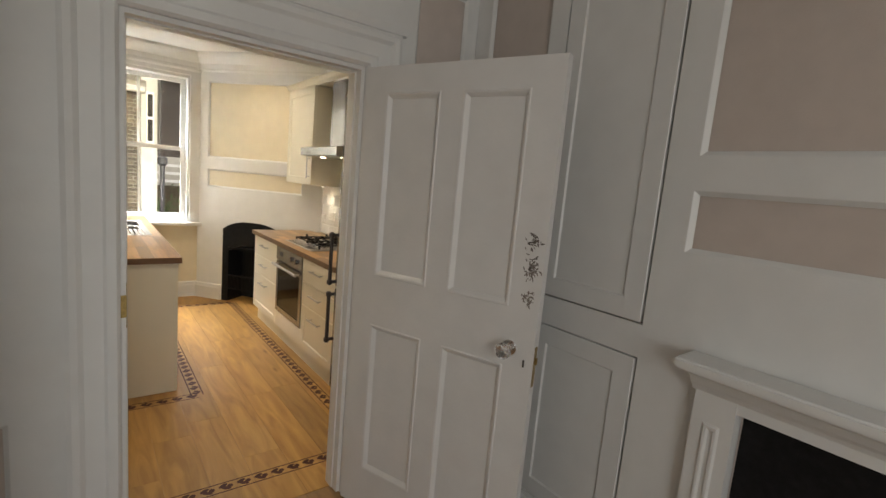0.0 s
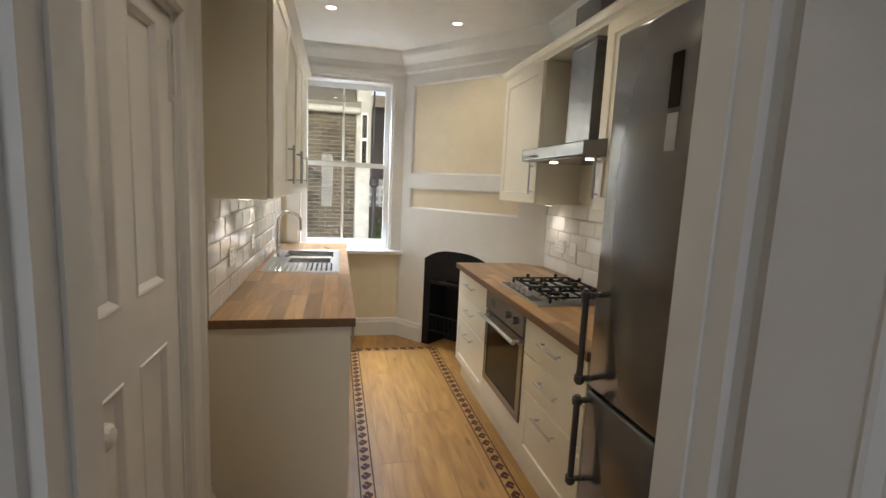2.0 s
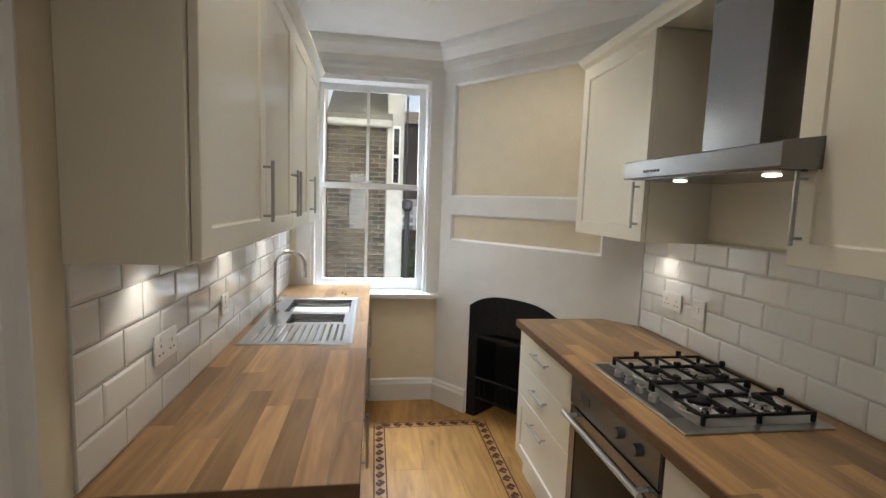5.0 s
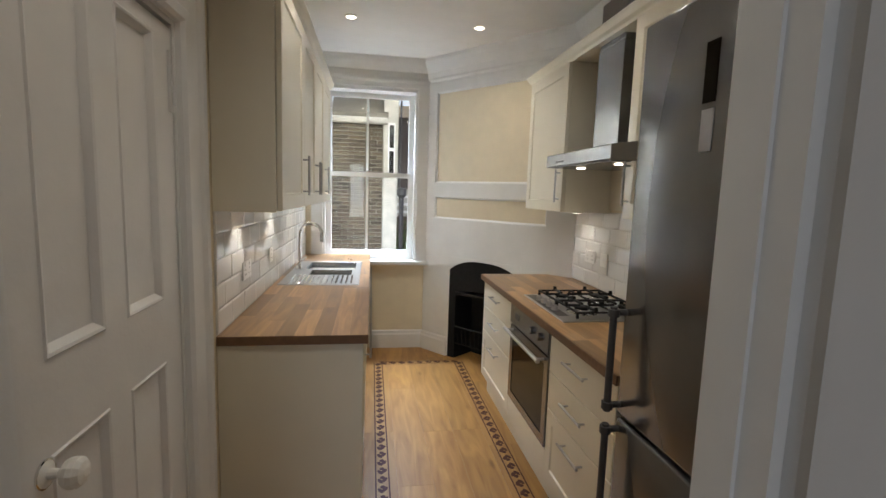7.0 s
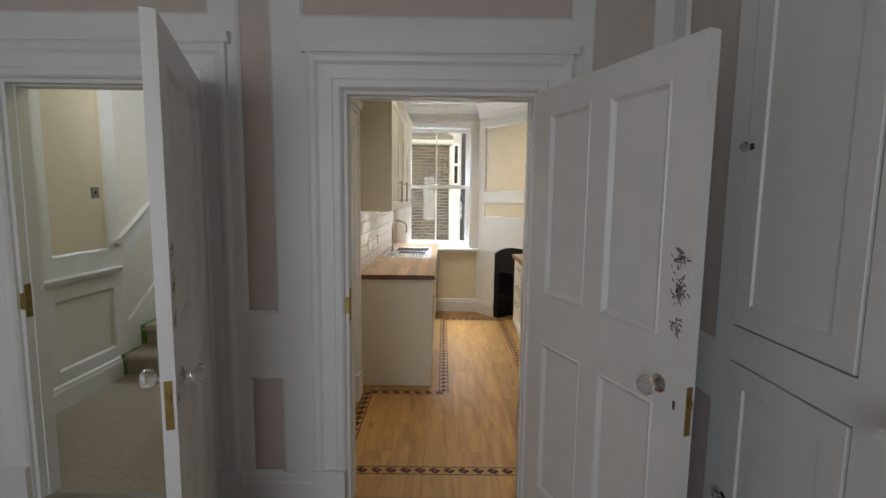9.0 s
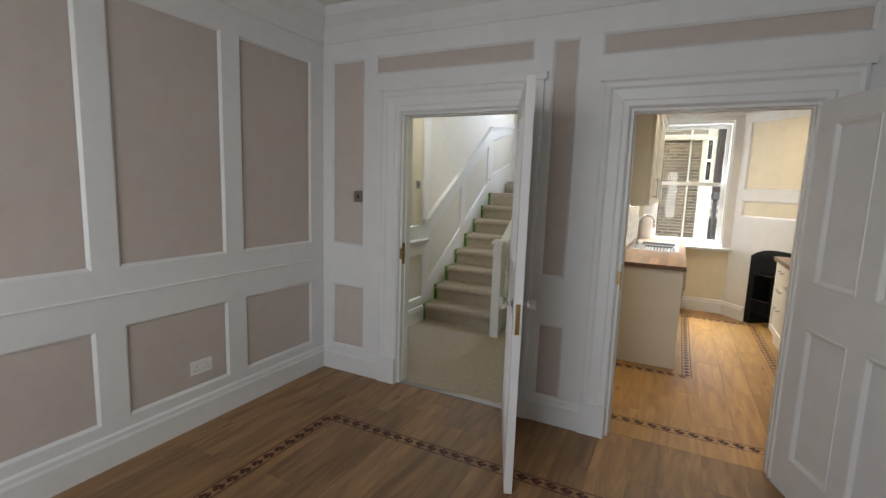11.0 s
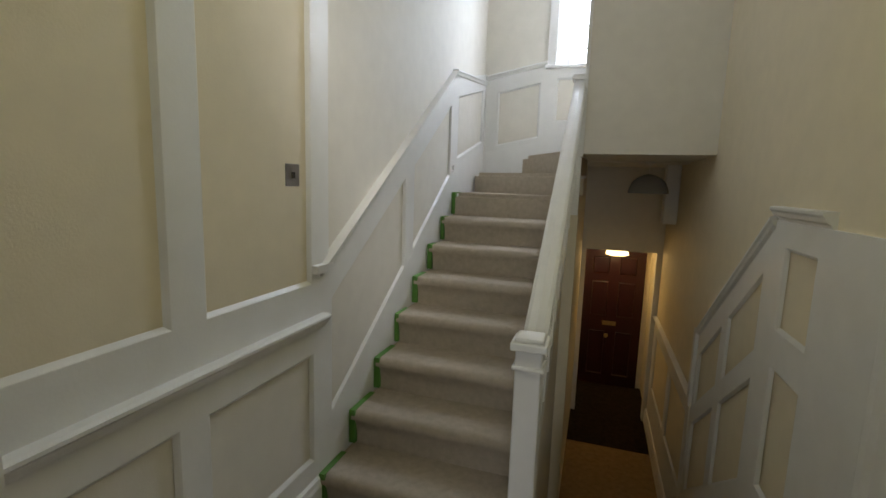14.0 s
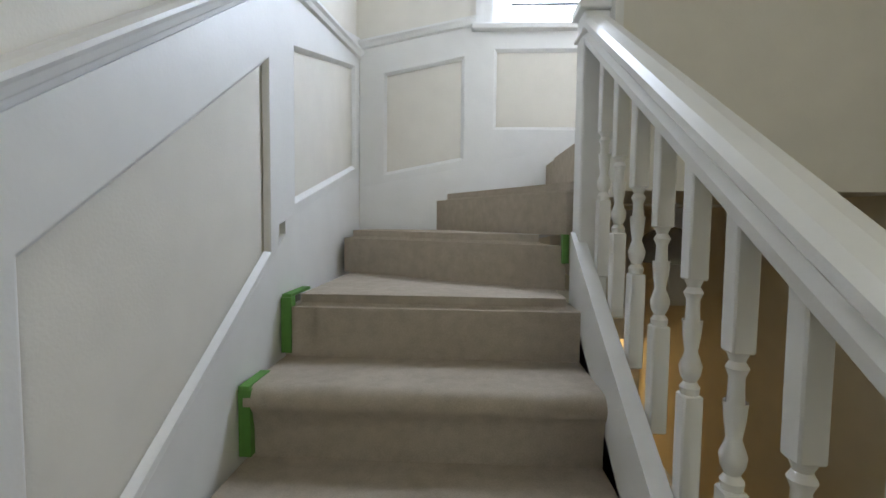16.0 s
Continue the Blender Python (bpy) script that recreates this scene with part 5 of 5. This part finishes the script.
for k in range(15):
    y = 1.62 + 0.136 * k
    zb = znose(y) + 0.075
    h = zrail(y) - 0.028 - zb
    bm = rbox(BX + 0.02 - 0.017, y - 0.017, zb - 0.02, BX + 0.02 + 0.017, y + 0.017, zb + 0.2, 0.003, 1)
    rbox(BX + 0.02 - 0.017, y - 0.017, zb + h - 0.22, BX + 0.02 + 0.017, y + 0.017, zb + h + 0.015, 0.003, 1, bm)
    lathe(bm, [(0.8 * q, v) for q, v in spindle_profile(h)], (BX + 0.02, y, zb), (0, 0, 1), 12)
    part("spindle", bm, M_PAINT, bal, smooth=True)

# window over the winding steps
sw = tagged(thing("window_2"), "white painted stair window, bright with daylight", "window", kind="structure")
part("window_casing", slab(SBACK, SWIN[0] - 0.08, SWIN[1] + 0.08, SWIN[2] - 0.0, SWIN[3] + 0.08, 0, 0.03, [SWIN]), M_PAINT, sw)
bm = rbox(SWIN[0] - 0.1, 4.49, SWIN[2] - 0.03, SWIN[1] + 0.1, 4.75, SWIN[2], 0.006)
part("window_sill", bm, M_PAINT, sw)
SP = Plane(0, 4.72, 1, 0, 0, -1)
bm = bmesh.new()
for a, b in ((SWIN[0], SWIN[0] + 0.015), (SWIN[1] - 0.015, SWIN[1])):
    pbox(bm, SBACK, a, b, SWIN[2], SWIN[3], -0.3, 0)
part("box_lining", bm, M_PAINT, sw)
g = (SWIN[0] + 0.11, SWIN[1] - 0.07, SWIN[2] + 0.03, SWIN[3] - 0.06)
sash = part("sash", slab(SP, SWIN[0] + 0.015, SWIN[1] - 0.015, SWIN[2], SWIN[3], -0.02, 0.02, [g]), M_PAINT, sw)
bm = bmesh.new()
pbox(bm, SP, *g, -0.003, 0.001)
pane = part("pane", bm, M_GLASS, sash)
pane.visible_shadow = False
bm = bmesh.new()
for z in (2.83, 3.03):
    pbox(bm, SP, g[0], g[1], z, z + 0.012, -0.06, -0.045)
part("outside_bar", bm, M_PIPE, sw)

# flight going down and the entrance hall
LOW = -1.26
down = tagged(thing("staircase_down", (-0.75, 2.0, LOW)), "carpeted flight going down to the entrance hall", "staircase", kind="structure")
for k in range(1, 7):
    y = 2.02 + 0.24 * (k - 1)
    bm = bmesh.new()
    box(bm, -1.29, y, -RISE * k - RISE, -0.33, y + 0.26, -RISE * k)
    part("step", bm, M_CARPET, down)
bm = bmesh.new()
box(bm, -1.42, 3.4, LOW - 0.1, -0.28, 4.95, LOW)
struct("floor_lower_hall", bm, M_BROWNCARPET, "entrance hall floor with tan carpet", "floor")
bm = bmesh.new()
box(bm, -1.42, 4.95, LOW - 0.1, -0.28, 6.8, LOW + 0.004)
struct("floor_door_mat", bm, M_MAT, "dark coir matting inside the front door", "floor")
LF = Plane(0, 5.7, 1, 0, 0, -1)
wall_porch = tagged(thing("wall_porch"), "cream wall with an opening to the porch", "wall", kind="structure")
part("wall_core", slab(LF, -1.42, -0.28, LOW, 1.76, -0.12, 0, [(-1.17, -0.39, LOW - 0.1, 0.79)]), M_STAIR, wall_porch)
bm = bmesh.new()
box(bm, -1.32, 3.66, LOW, -1.22, 4.6, 1.44)
box(bm, -1.32, 4.6, LOW, -1.22, 6.8, 1.76)
struct("wall_hall_west", bm, M_CREAM, "cream hall wall", "wall")
bm = bmesh.new()
box(bm, -1.42, 6.68, LOW, -0.28, 6.8, 1.76)
struct("wall_front", bm, M_CREAM, "wall round the front door", "wall")
bm = bmesh.new()
box(bm, -1.32, 5.82, 0.82, -0.28, 6.68, 0.9)
struct("ceiling_porch", bm, M_CREAM, "low porch ceiling", "ceiling")
fd = thing("front_door", (-0.78, 6.64, LOW), "dark red panelled front door with a letter plate, closed", "door")
FP = Plane(0, 6.66, 1, 0, 0, -1)
fps = [(-1.08, -0.85, LOW + 0.15, LOW + 0.8), (-0.73, -0.5, LOW + 0.15, LOW + 0.8), (-1.08, -0.85, LOW + 1.0, LOW + 1.5), (-0.73, -0.5, LOW + 1.0, LOW + 1.5),
       (-1.08, -0.85, LOW + 1.6, LOW + 1.85), (-0.73, -0.5, LOW + 1.6, LOW + 1.85)]
part("stiles_and_rails", slab(FP, -1.18, -0.4, LOW + 0.01, LOW + 1.98, -0.01, 0.03, fps), M_REDDOOR, fd)
for p in fps:
    bm = bmesh.new()
    pbox(bm, FP, *p, -0.01, 0.012)
    ring(bm, FP, *p, ((0, 0.03), (0.01, 0.034), (0.02, 0.014)))
    part("panel", bm, M_REDDOOR, fd)
bm = bmesh.new()
pbox(bm, FP, -0.9, -0.72, LOW + 0.72 + 0.16, LOW + 0.94, 0.03, 0.036)
part("letter_plate", bm, M_BRASS, fd, "brass letter plate")
part("door_knob", lathe(bmesh.new(), ((0.02, 0), (0.012, 0.02), (0.03, 0.035), (0.03, 0.05), (0.01, 0.058)), FP(-0.84, LOW + 0.74, 0.03), (0, -1, 0), 16), M_BRASS, fd, smooth=True)
lamp = thing("porch_lamp", (-0.8, 6.15, 0.82), "lit glass shade on the porch ceiling", "lamp")
part("shade", lathe(bmesh.new(), ((0.11, 0.68), (0.14, 0.69), (0.12, 0.76), (0.05, 0.8), (0.02, 0.82)), (-0.8, 6.15, 0.0), (0, 0, 1), 24), M_LAMPSHADE, lamp, "glowing amber glass shade", smooth=True)
BELL = glass("ribbed_bell_glass", 0.2, (0.36, 0.35, 0.33))
BELL.node_tree.nodes["Principled BSDF"].inputs["Transmission Weight"].default_value = 0.3
pend = thing("pendant_lamp", (-0.66, 4.5, 1.76), "ribbed glass dome lamp hanging over the hall, unlit", "lamp")
bm = bmesh.new()
n = 36
prof = [(0.012, 1.65), (0.05, 1.64), (0.1, 1.615), (0.14, 1.575), (0.163, 1.52), (0.17, 1.48)]
for s in (0, 1):
    rings = []
    for r, h in prof:
        rr = r - 0.004 * s
        rings.append([bm.verts.new((-0.66 + rr * (1 + 0.012 * (k % 2)) * math.cos(2 * math.pi * k / n), 4.5 + rr * (1 + 0.012 * (k % 2)) * math.sin(2 * math.pi * k / n), h - 0.003 * s)) for k in range(n)])
    for a, b in zip(rings, rings[1:]):
        for k in range(n):
            bm.faces.new((a[k], a[(k + 1) % n], b[(k + 1) % n], b[k]))
part("dome", bm, BELL, pend, "ribbed clear glass dome", smooth=True)
part("flex", tube(bmesh.new(), ((-0.66, 4.5, 1.65), (-0.66, 4.5, 1.76)), 0.004, 8), M_PLASTIC, pend)
part("ceiling_rose", lathe(bmesh.new(), ((0.04, 1.76), (0.035, 1.74), (0.012, 1.73)), (-0.66, 4.5, 0), (0, 0, 1), 16), M_PLASTIC, pend)
bm = rbox(-0.46, 4.95, 1.18, -0.334, 5.12, 1.758, 0.006)
struct("pipe_casing", bm, M_PAINT, "white boxed-in pipe below the ceiling", "casing")

# boarding down the right-hand wall of the flight
dado2 = tagged(thing("dado_down"), "white boarding with cream panels stepping down beside the lower flight", "panelling", kind="structure")
panelling(dado2, SRIGHT, 1.36, 2.25, 0.0, 1.4, [(1.82, 2.12, 0.95, 1.3), (1.82, 2.12, 0.25, 0.8)])
part("dado_rail", sweep(SRIGHT, 1.76, 2.27, shift(CAP, 1.4)), M_PAINT, dado2)
RD = raked(SRIGHT, -0.72, 2.25)
panelling(dado2, RD, 2.25, 3.46, 0.0, 1.36, [(2.33, 2.8, 0.85, 1.22), (2.9, 3.38, 0.85, 1.22), (2.33, 2.8, 0.2, 0.72), (2.9, 3.38, 0.2, 0.72)])
part("dado_rail", sweep(RD, 2.25, 3.47, shift(CAP, 1.36)), M_PAINT, dado2)
bm = bmesh.new()
pbox(bm, SRIGHT, 3.43, 3.49, 0.0, 0.56, 0.0, 0.04)
part("end_post", bm, M_PAINT, dado2)
panelling(dado2, SRIGHT, 3.49, 5.68, LOW, 0.0, [(3.6, 4.4, -0.75, -0.12), (4.52, 5.5, -0.75, -0.12)])
part("dado_rail", sweep(SRIGHT, 3.49, 5.7, shift(CAP, -0.0)), M_PAINT, dado2)
part("skirting_length", sweep(SRIGHT, 3.7, 5.7, shift(SKIRT, LOW, 0.018)), M_PAINT, dado2)
part("skirting_length", sweep(SRIGHT, 1.36, 2.0, shift(SKIRT, 0, 0.018)), M_PAINT, dado2)

# ---- outside the kitchen window ----
bm = bmesh.new()
box(bm, -60, 4.3, -3.2, 60, 80, -3.0)
struct("ground", bm, M_GROUND, "paved yard below the window", "ground")
BY, NX0, NX1 = 6.6, -0.165, 0.59
nb = thing("neighbour_building", (0.3, BY, -3.0), "yellow stock brick rear wing with a slate roof", "building")
bm = bmesh.new()
box(bm, NX0, BY, -3.0, NX1, BY + 5, 2.5)
part("wall", bm, M_MORTAR, nb)
bm = bmesh.new()
hexa(bm, [(NX0, BY - 0.1, 2.55), (NX1 + 0.06, BY - 0.1, 2.55), (NX1 + 0.06, BY + 5, 5.2), (NX0, BY + 5, 5.2), (NX0, BY - 0.1, 2.62), (NX1 + 0.06, BY - 0.1, 2.62), (NX1 + 0.06, BY + 5, 5.28), (NX0, BY + 5, 5.28)])
part("roof", bm, M_SLATE, nb, "mossy slate roof")
bm = rbox(NX0, BY - 0.14, 2.47, NX1 + 0.06, BY - 0.01, 2.56, 0.03)
part("gutter", bm, M_RENDER, nb, "white gutter")
bm = bmesh.new()
box(bm, NX1 + 0.002, BY - 0.03, -3.0, 0.80, BY + 5, 4.2)
corner = part("rendered_corner", bm, M_RENDER, nb, "white rendered corner")
CP = Plane(0, BY - 0.03, 1, 0, 0, -1)
part("window_frame", slab(CP, 0.655, 0.755, 1.75, 2.5, 0.0, 0.03, [(0.67, 0.74, 1.78, 2.1), (0.67, 0.74, 2.14, 2.47)]), M_PAINT, corner)
bm = bmesh.new()
pbox(bm, CP, 0.67, 0.74, 1.78, 2.47, 0.001, 0.004)
part("window_pane", bm, M_OVENGLASS, corner)
bm = tube(bmesh.new(), ((0.86, BY - 0.1, -3.0), (0.86, BY - 0.1, 1.5)), 0.035, 10)
lathe(bm, ((0.04, 0), (0.07, 0.04), (0.07, 0.13), (0.04, 0.15)), (0.86, BY - 0.1, 1.42), (0, 0, 1), 12)
tube(bm, ((0.83, BY - 0.08, 1.55), (0.84, BY - 0.08, 3.6)), 0.014, 8)
part("drain_pipe", bm, M_PIPE, nb, "black drain pipe")
fh = thing("far_house", (4, 17, -3), "dark brick house with a pale parapet beyond the yard", "building")
bm = bmesh.new()
box(bm, 1.0, 15, -3, 12, 20, 3.9)
part("wall", bm, material("dark_old_brick", (0.09, 0.075, 0.065), 0.9, scale=9, amount=0.2, bump=0.3), fh)
bm = bmesh.new()
box(bm, 0.95, 14.9, 3.9, 12, 20, 4.25)
part("parapet", bm, material("tan_stone", (0.4, 0.33, 0.24), 0.9, scale=9, amount=0.15), fh)
fence = thing("balcony_rail", (1.6, 12, -3), "white painted rail in front of a pale wall", "railing")
for z in (0.95, 1.15, 1.35):
    bm = bmesh.new()
    box(bm, 0.8, 12.0, z, 4.2, 12.06, z + 0.07)
    part("rail", bm, M_PAINT, fence)
for x in (0.9, 1.4, 1.9, 2.4):
    bm = bmesh.new()
    box(bm, x, 12.06, -3, x + 0.07, 12.12, 1.42)
    part("post", bm, M_PAINT, fence)
bm = bmesh.new()
box(bm, 0.8, 12.4, -3, 6, 12.6, 1.6)
part("backing_wall", bm, M_RENDER, fence)
yw = thing("yard_wall", (2.0, 10, -3), "old brick yard wall", "wall")
bm = bmesh.new()
box(bm, 0.85, 10.0, -3.0, 8, 10.3, 0.95)
part("wall", bm, M_BRICK, yw)
sh = thing("shrub", (1.1, 9.0, -3), "dense green shrub growing in the yard", "shrub")
rs = random.Random(11)
bm = bmesh.new()
for _ in range(2600):
    a, b = rs.uniform(0, 6.283), rs.uniform(-1, 1)
    r = 0.75 * rs.uniform(0.45, 1.0) * (1 + 0.25 * math.sin(3 * a + 2 * b))
    c = Vector((1.15 + r * math.cos(a) * math.sqrt(1 - b * b) * 0.75, 8.9 + 0.6 * r * math.sin(a) * math.sqrt(1 - b * b), -0.05 + 1.2 * r * b))
    q = Euler((rs.uniform(0, 6), rs.uniform(0, 6), rs.uniform(0, 6))).to_matrix()
    l = rs.uniform(0.03, 0.06)
    bm.faces.new([bm.verts.new(c + q @ Vector(p)) for p in ((l, 0, 0), (0, l * 0.4, 0.006), (-l, 0, 0), (0, -l * 0.4, 0.006))])
tagged(part("leaves", bm, M_LEAF, sh), kind="stuff")
part("trunk", tube(bmesh.new(), ((1.15, 8.9, -3), (1.17, 8.9, -1.2), (1.12, 8.95, -0.1)), [0.06, 0.045, 0.02], 8), M_TOPEDGE, sh)

# ---- small pieces ----
# inlaid floor borders: two dark lines with a row of leaf shapes between them


def leaf_mesh():
    bm = bmesh.new()
    for sx, sy, a in ((0.024, 0.012, 0.5), (0.024, 0.012, -0.5), (0.014, 0.014, 0)):
        cx = {0.5: -0.004, -0.5: 0.006, 0: 0.026}[a]
        cy = {0.5: 0.011, -0.5: -0.011, 0: 0}[a]
        vs = []
        for k in range(8):
            t = 2 * math.pi * k / 8
            x, y = sx * math.cos(t), sy * math.sin(t)
            vs.append(bm.verts.new((cx + x * math.cos(a) - y * math.sin(a), cy + x * math.sin(a) + y * math.cos(a), 0.0)))
        bm.faces.new(vs)
    me = bpy.data.meshes.new("leaf_motif")
    bm.to_mesh(me)
    bm.free()
    me.materials.append(M_MOTIF)
    return me


LEAFM = leaf_mesh()


def border(parent, x0, y0, x1, y1, width=0.085, z=0.0008, step=0.078):
    """One straight length of inlay, centred on its line."""
    a, b = Vector((x0, y0, 0)), Vector((x1, y1, 0))
    t = (b - a).normalized()
    s = Vector((-t.y, t.x, 0))
    bm = bmesh.new()
    for o, w in ((width / 2 - 0.008, 0.0075), (-width / 2 + 0.008, 0.0075)):
        c = [a - t * o * 0 + s * (o - w / 2), b + s * (o - w / 2), b + s * (o + w / 2), a + s * (o + w / 2)]
        bm.faces.new([bm.verts.new((p.x, p.y, z)) for p in c])
    part("inlay_lines", bm, M_MOTIF, parent)
    n = int((b - a).length / step)
    for k in range(n):
        p = a + t * ((k + 0.5) * (b - a).length / n)
        ob = new("leaf_motif", LEAFM)
        ob.parent = parent
        ob.matrix_local = Matrix.Translation((p.x, p.y, z)) @ Matrix.Rotation(math.atan2(t.y, t.x), 4, "Z")


kb = tagged(thing("floor_inlay_kitchen"), "dark brown leaf-pattern inlay border in the kitchen floor", "inlay", kind="structure")
for seg in ((-0.09, 0.295, 1.215, 0.295), (-0.09, 0.295, -0.09, 1.34), (-0.09, 1.34, 0.5, 1.34), (0.5, 1.34, 0.5, 3.55), (0.5, 3.55, 1.215, 3.55), (1.215, 3.55, 1.215, 0.295)):
    border(kb, *seg)
rb = tagged(thing("floor_inlay_sitting_room"), "dark brown leaf-pattern inlay border in the sitting-room floor", "inlay", kind="structure")
for seg in ((-1.6, -0.67, 0.98, -0.67), (-1.6, -0.67, -1.6, -3.6), (-1.6, -3.6, 0.98, -3.6), (0.98, -3.6, 0.98, -0.67)):
    border(rb, *seg)
bm = bmesh.new()
box(bm, -1.50, 0.0, 0.0, -0.657, 0.06, 0.004)
struct("threshold", bm, M_PLATE, "thin metal carpet strip in the landing doorway", "threshold")


# bevelled wall tiles


def tile_mesh(w, h, t=0.0064, b=0.009):
    bm = bmesh.new()
    loops = []
    for i, d in ((0, 0.0), (0, 0.004), (b, t), (b + 0.001, t)):
        loops.append([bm.verts.new(p) for p in ((i, i, d), (w - i, i, d), (w - i, h - i, d), (i, h - i, d))])
    for p, q in zip(loops, loops[1:]):
        for k in range(4):
            bm.faces.new((p[k], p[(k + 1) % 4], q[(k + 1) % 4], q[k]))
    bm.faces.new(loops[-1])
    bmesh.ops.recalc_face_normals(bm, faces=bm.faces)
    me = bpy.data.meshes.new("tile")
    bm.to_mesh(me)
    bm.free()
    me.materials.append(M_TILE)
    return me


def tiling(name, label, P, u0, u1, v0, rows, tw=0.198, th=0.098, gap=0.003, skip=()):
    t = tagged(thing(name), label, "tiles", kind="structure")
    bm = bmesh.new()
    pbox(bm, P, u0, u1, v0, v0 + rows * (th + gap), 0.0005, 0.005)
    part("grout", bm, M_GROUT, t)
    cache = {}
    o, ux, n = P.o, P.u, P.n
    for r in range(rows):
        u = u0 - (tw / 2 if r % 2 else 0)
        while u < u1 - 0.01:
            a, b = max(u, u0), min(u + tw, u1)
            if b - a > 0.03:
                key = round(b - a, 3)
                if key not in cache:
                    cache[key] = tile_mesh(b - a, th)
                ob = new("tile", cache[key])
                ob.parent = t
                m = Matrix((( ux.x, 0, n.x, 0), (ux.y, 0, n.y, 0), (0, 1, 0, 0), (0, 0, 0, 1)))
                ob.matrix_local = Matrix.Translation(P(a, v0 + r * (th + gap) + gap / 2, 0.0052)) @ m @ Matrix.Rotation(rt.uniform(-0.006, 0.006), 4, "X") @ Matrix.Rotation(rt.uniform(-0.006, 0.006), 4, "Y")
            u += tw + gap


tiling("tiles_sink_wall", "white bevelled brick tiles over the sink worktop", KLEFT, 1.475, 3.975, 0.911, 5)
tiling("tiles_hob_wall", "white bevelled brick tiles behind the hob", KRIGHT, 0.97, 2.79, 0.911, 5)

# bricks of the neighbouring wing that face the window


def brick_mesh(part_of):
    bm = bmesh.new()
    box(bm, 0, -0.011, 0, 0.158 * part_of, 0.02, 0.048)
    bmesh.ops.bevel(bm, geom=[e for e in bm.edges if all(v.co.y < 0 for v in e.verts)], offset=0.003, segments=1, affect="EDGES")
    me = bpy.data.meshes.new("brick")
    bm.to_mesh(me)
    bm.free()
    me.materials.append(M_BRICK)
    return me


BRICK, HALF_BRICK = brick_mesh(1), brick_mesh(0.48)
wall_ob = nb.children[0]
for r in range(43):
    z = 0.05 + r * 0.0565
    for c in range(6):
        x = NX0 + c * 0.166 - (0.083 if r % 2 else 0)
        start, stop = max(x, NX0), min(x + 0.158, NX1)
        if stop - start < 0.055:
            continue
        half = stop - start < 0.145
        ob = new("brick", HALF_BRICK if half else BRICK)
        ob.parent = wall_ob
        ob.matrix_local = Matrix.Translation(Vector((start + rt.uniform(-0.003, 0.003), BY + rt.uniform(-0.003, 0.003), z + rt.uniform(-0.002, 0.002))) - Vector(nb.location)) @ Matrix.Rotation(rt.uniform(-0.01, 0.01), 4, "Y")


# boards of the floors and staves of the worktops


def boards(name, parent, mat, x0, x1, y0, y1, z0, z1, width, length, seed, hole=None, end=None, gap=0.0012):
    """Rows of boards along y, each of its own length; a hole or a slanted end cuts them."""
    rnd = random.Random(seed)
    n = round((x1 - x0) / width)
    w = (x1 - x0) / n
    for k in range(n):
        a, b = x0 + k * w, x0 + (k + 1) * w - gap
        top = min(y1, end(b)) if end else y1
        spans = [(y0, top)]
        if hole and b > hole[2] and a < hole[3]:
            spans = [(y0, hole[0]), (hole[1], top)]
        for s0, s1 in spans:
            y = s0
            step = rnd.uniform(0.3, 1.0) * length
            while y < s1 - 0.002:
                e = min(y + step, s1)
                if s1 - e < 0.12 * length:
                    e = s1
                bm = bmesh.new()
                box(bm, a, y, z0, b, e - gap, z1)
                part(name, bm, mat, parent)
                y, step = e, rnd.uniform(0.7, 1.15) * length


boards("plank", floor_kitchen, M_FLOOR, -0.178, 1.9, 0.062, 3.98, -0.0029, 0.0, 0.19, 1.25, 3)
boards("plank", floor_room, M_ROOMFLOOR, -2.248, 1.498, -4.298, 0.06, -0.0029, 0.0, 0.19, 1.15, 5)
boards("stave", wt, M_TOP, -0.175, 0.4158, 1.4622, 3.975, 0.9089, 0.91, 0.074, 0.6, 7, (2.84, 3.44, -0.06, 0.32), gap=0.0003)
boards("stave", wt2, M_TOP, 1.256, 1.909, 0.963, 2.938, 0.9089, 0.91, 0.074, 0.6, 9, end=lambda x: 3.98 - (x - 0.94) * 1.2268, gap=0.0003)
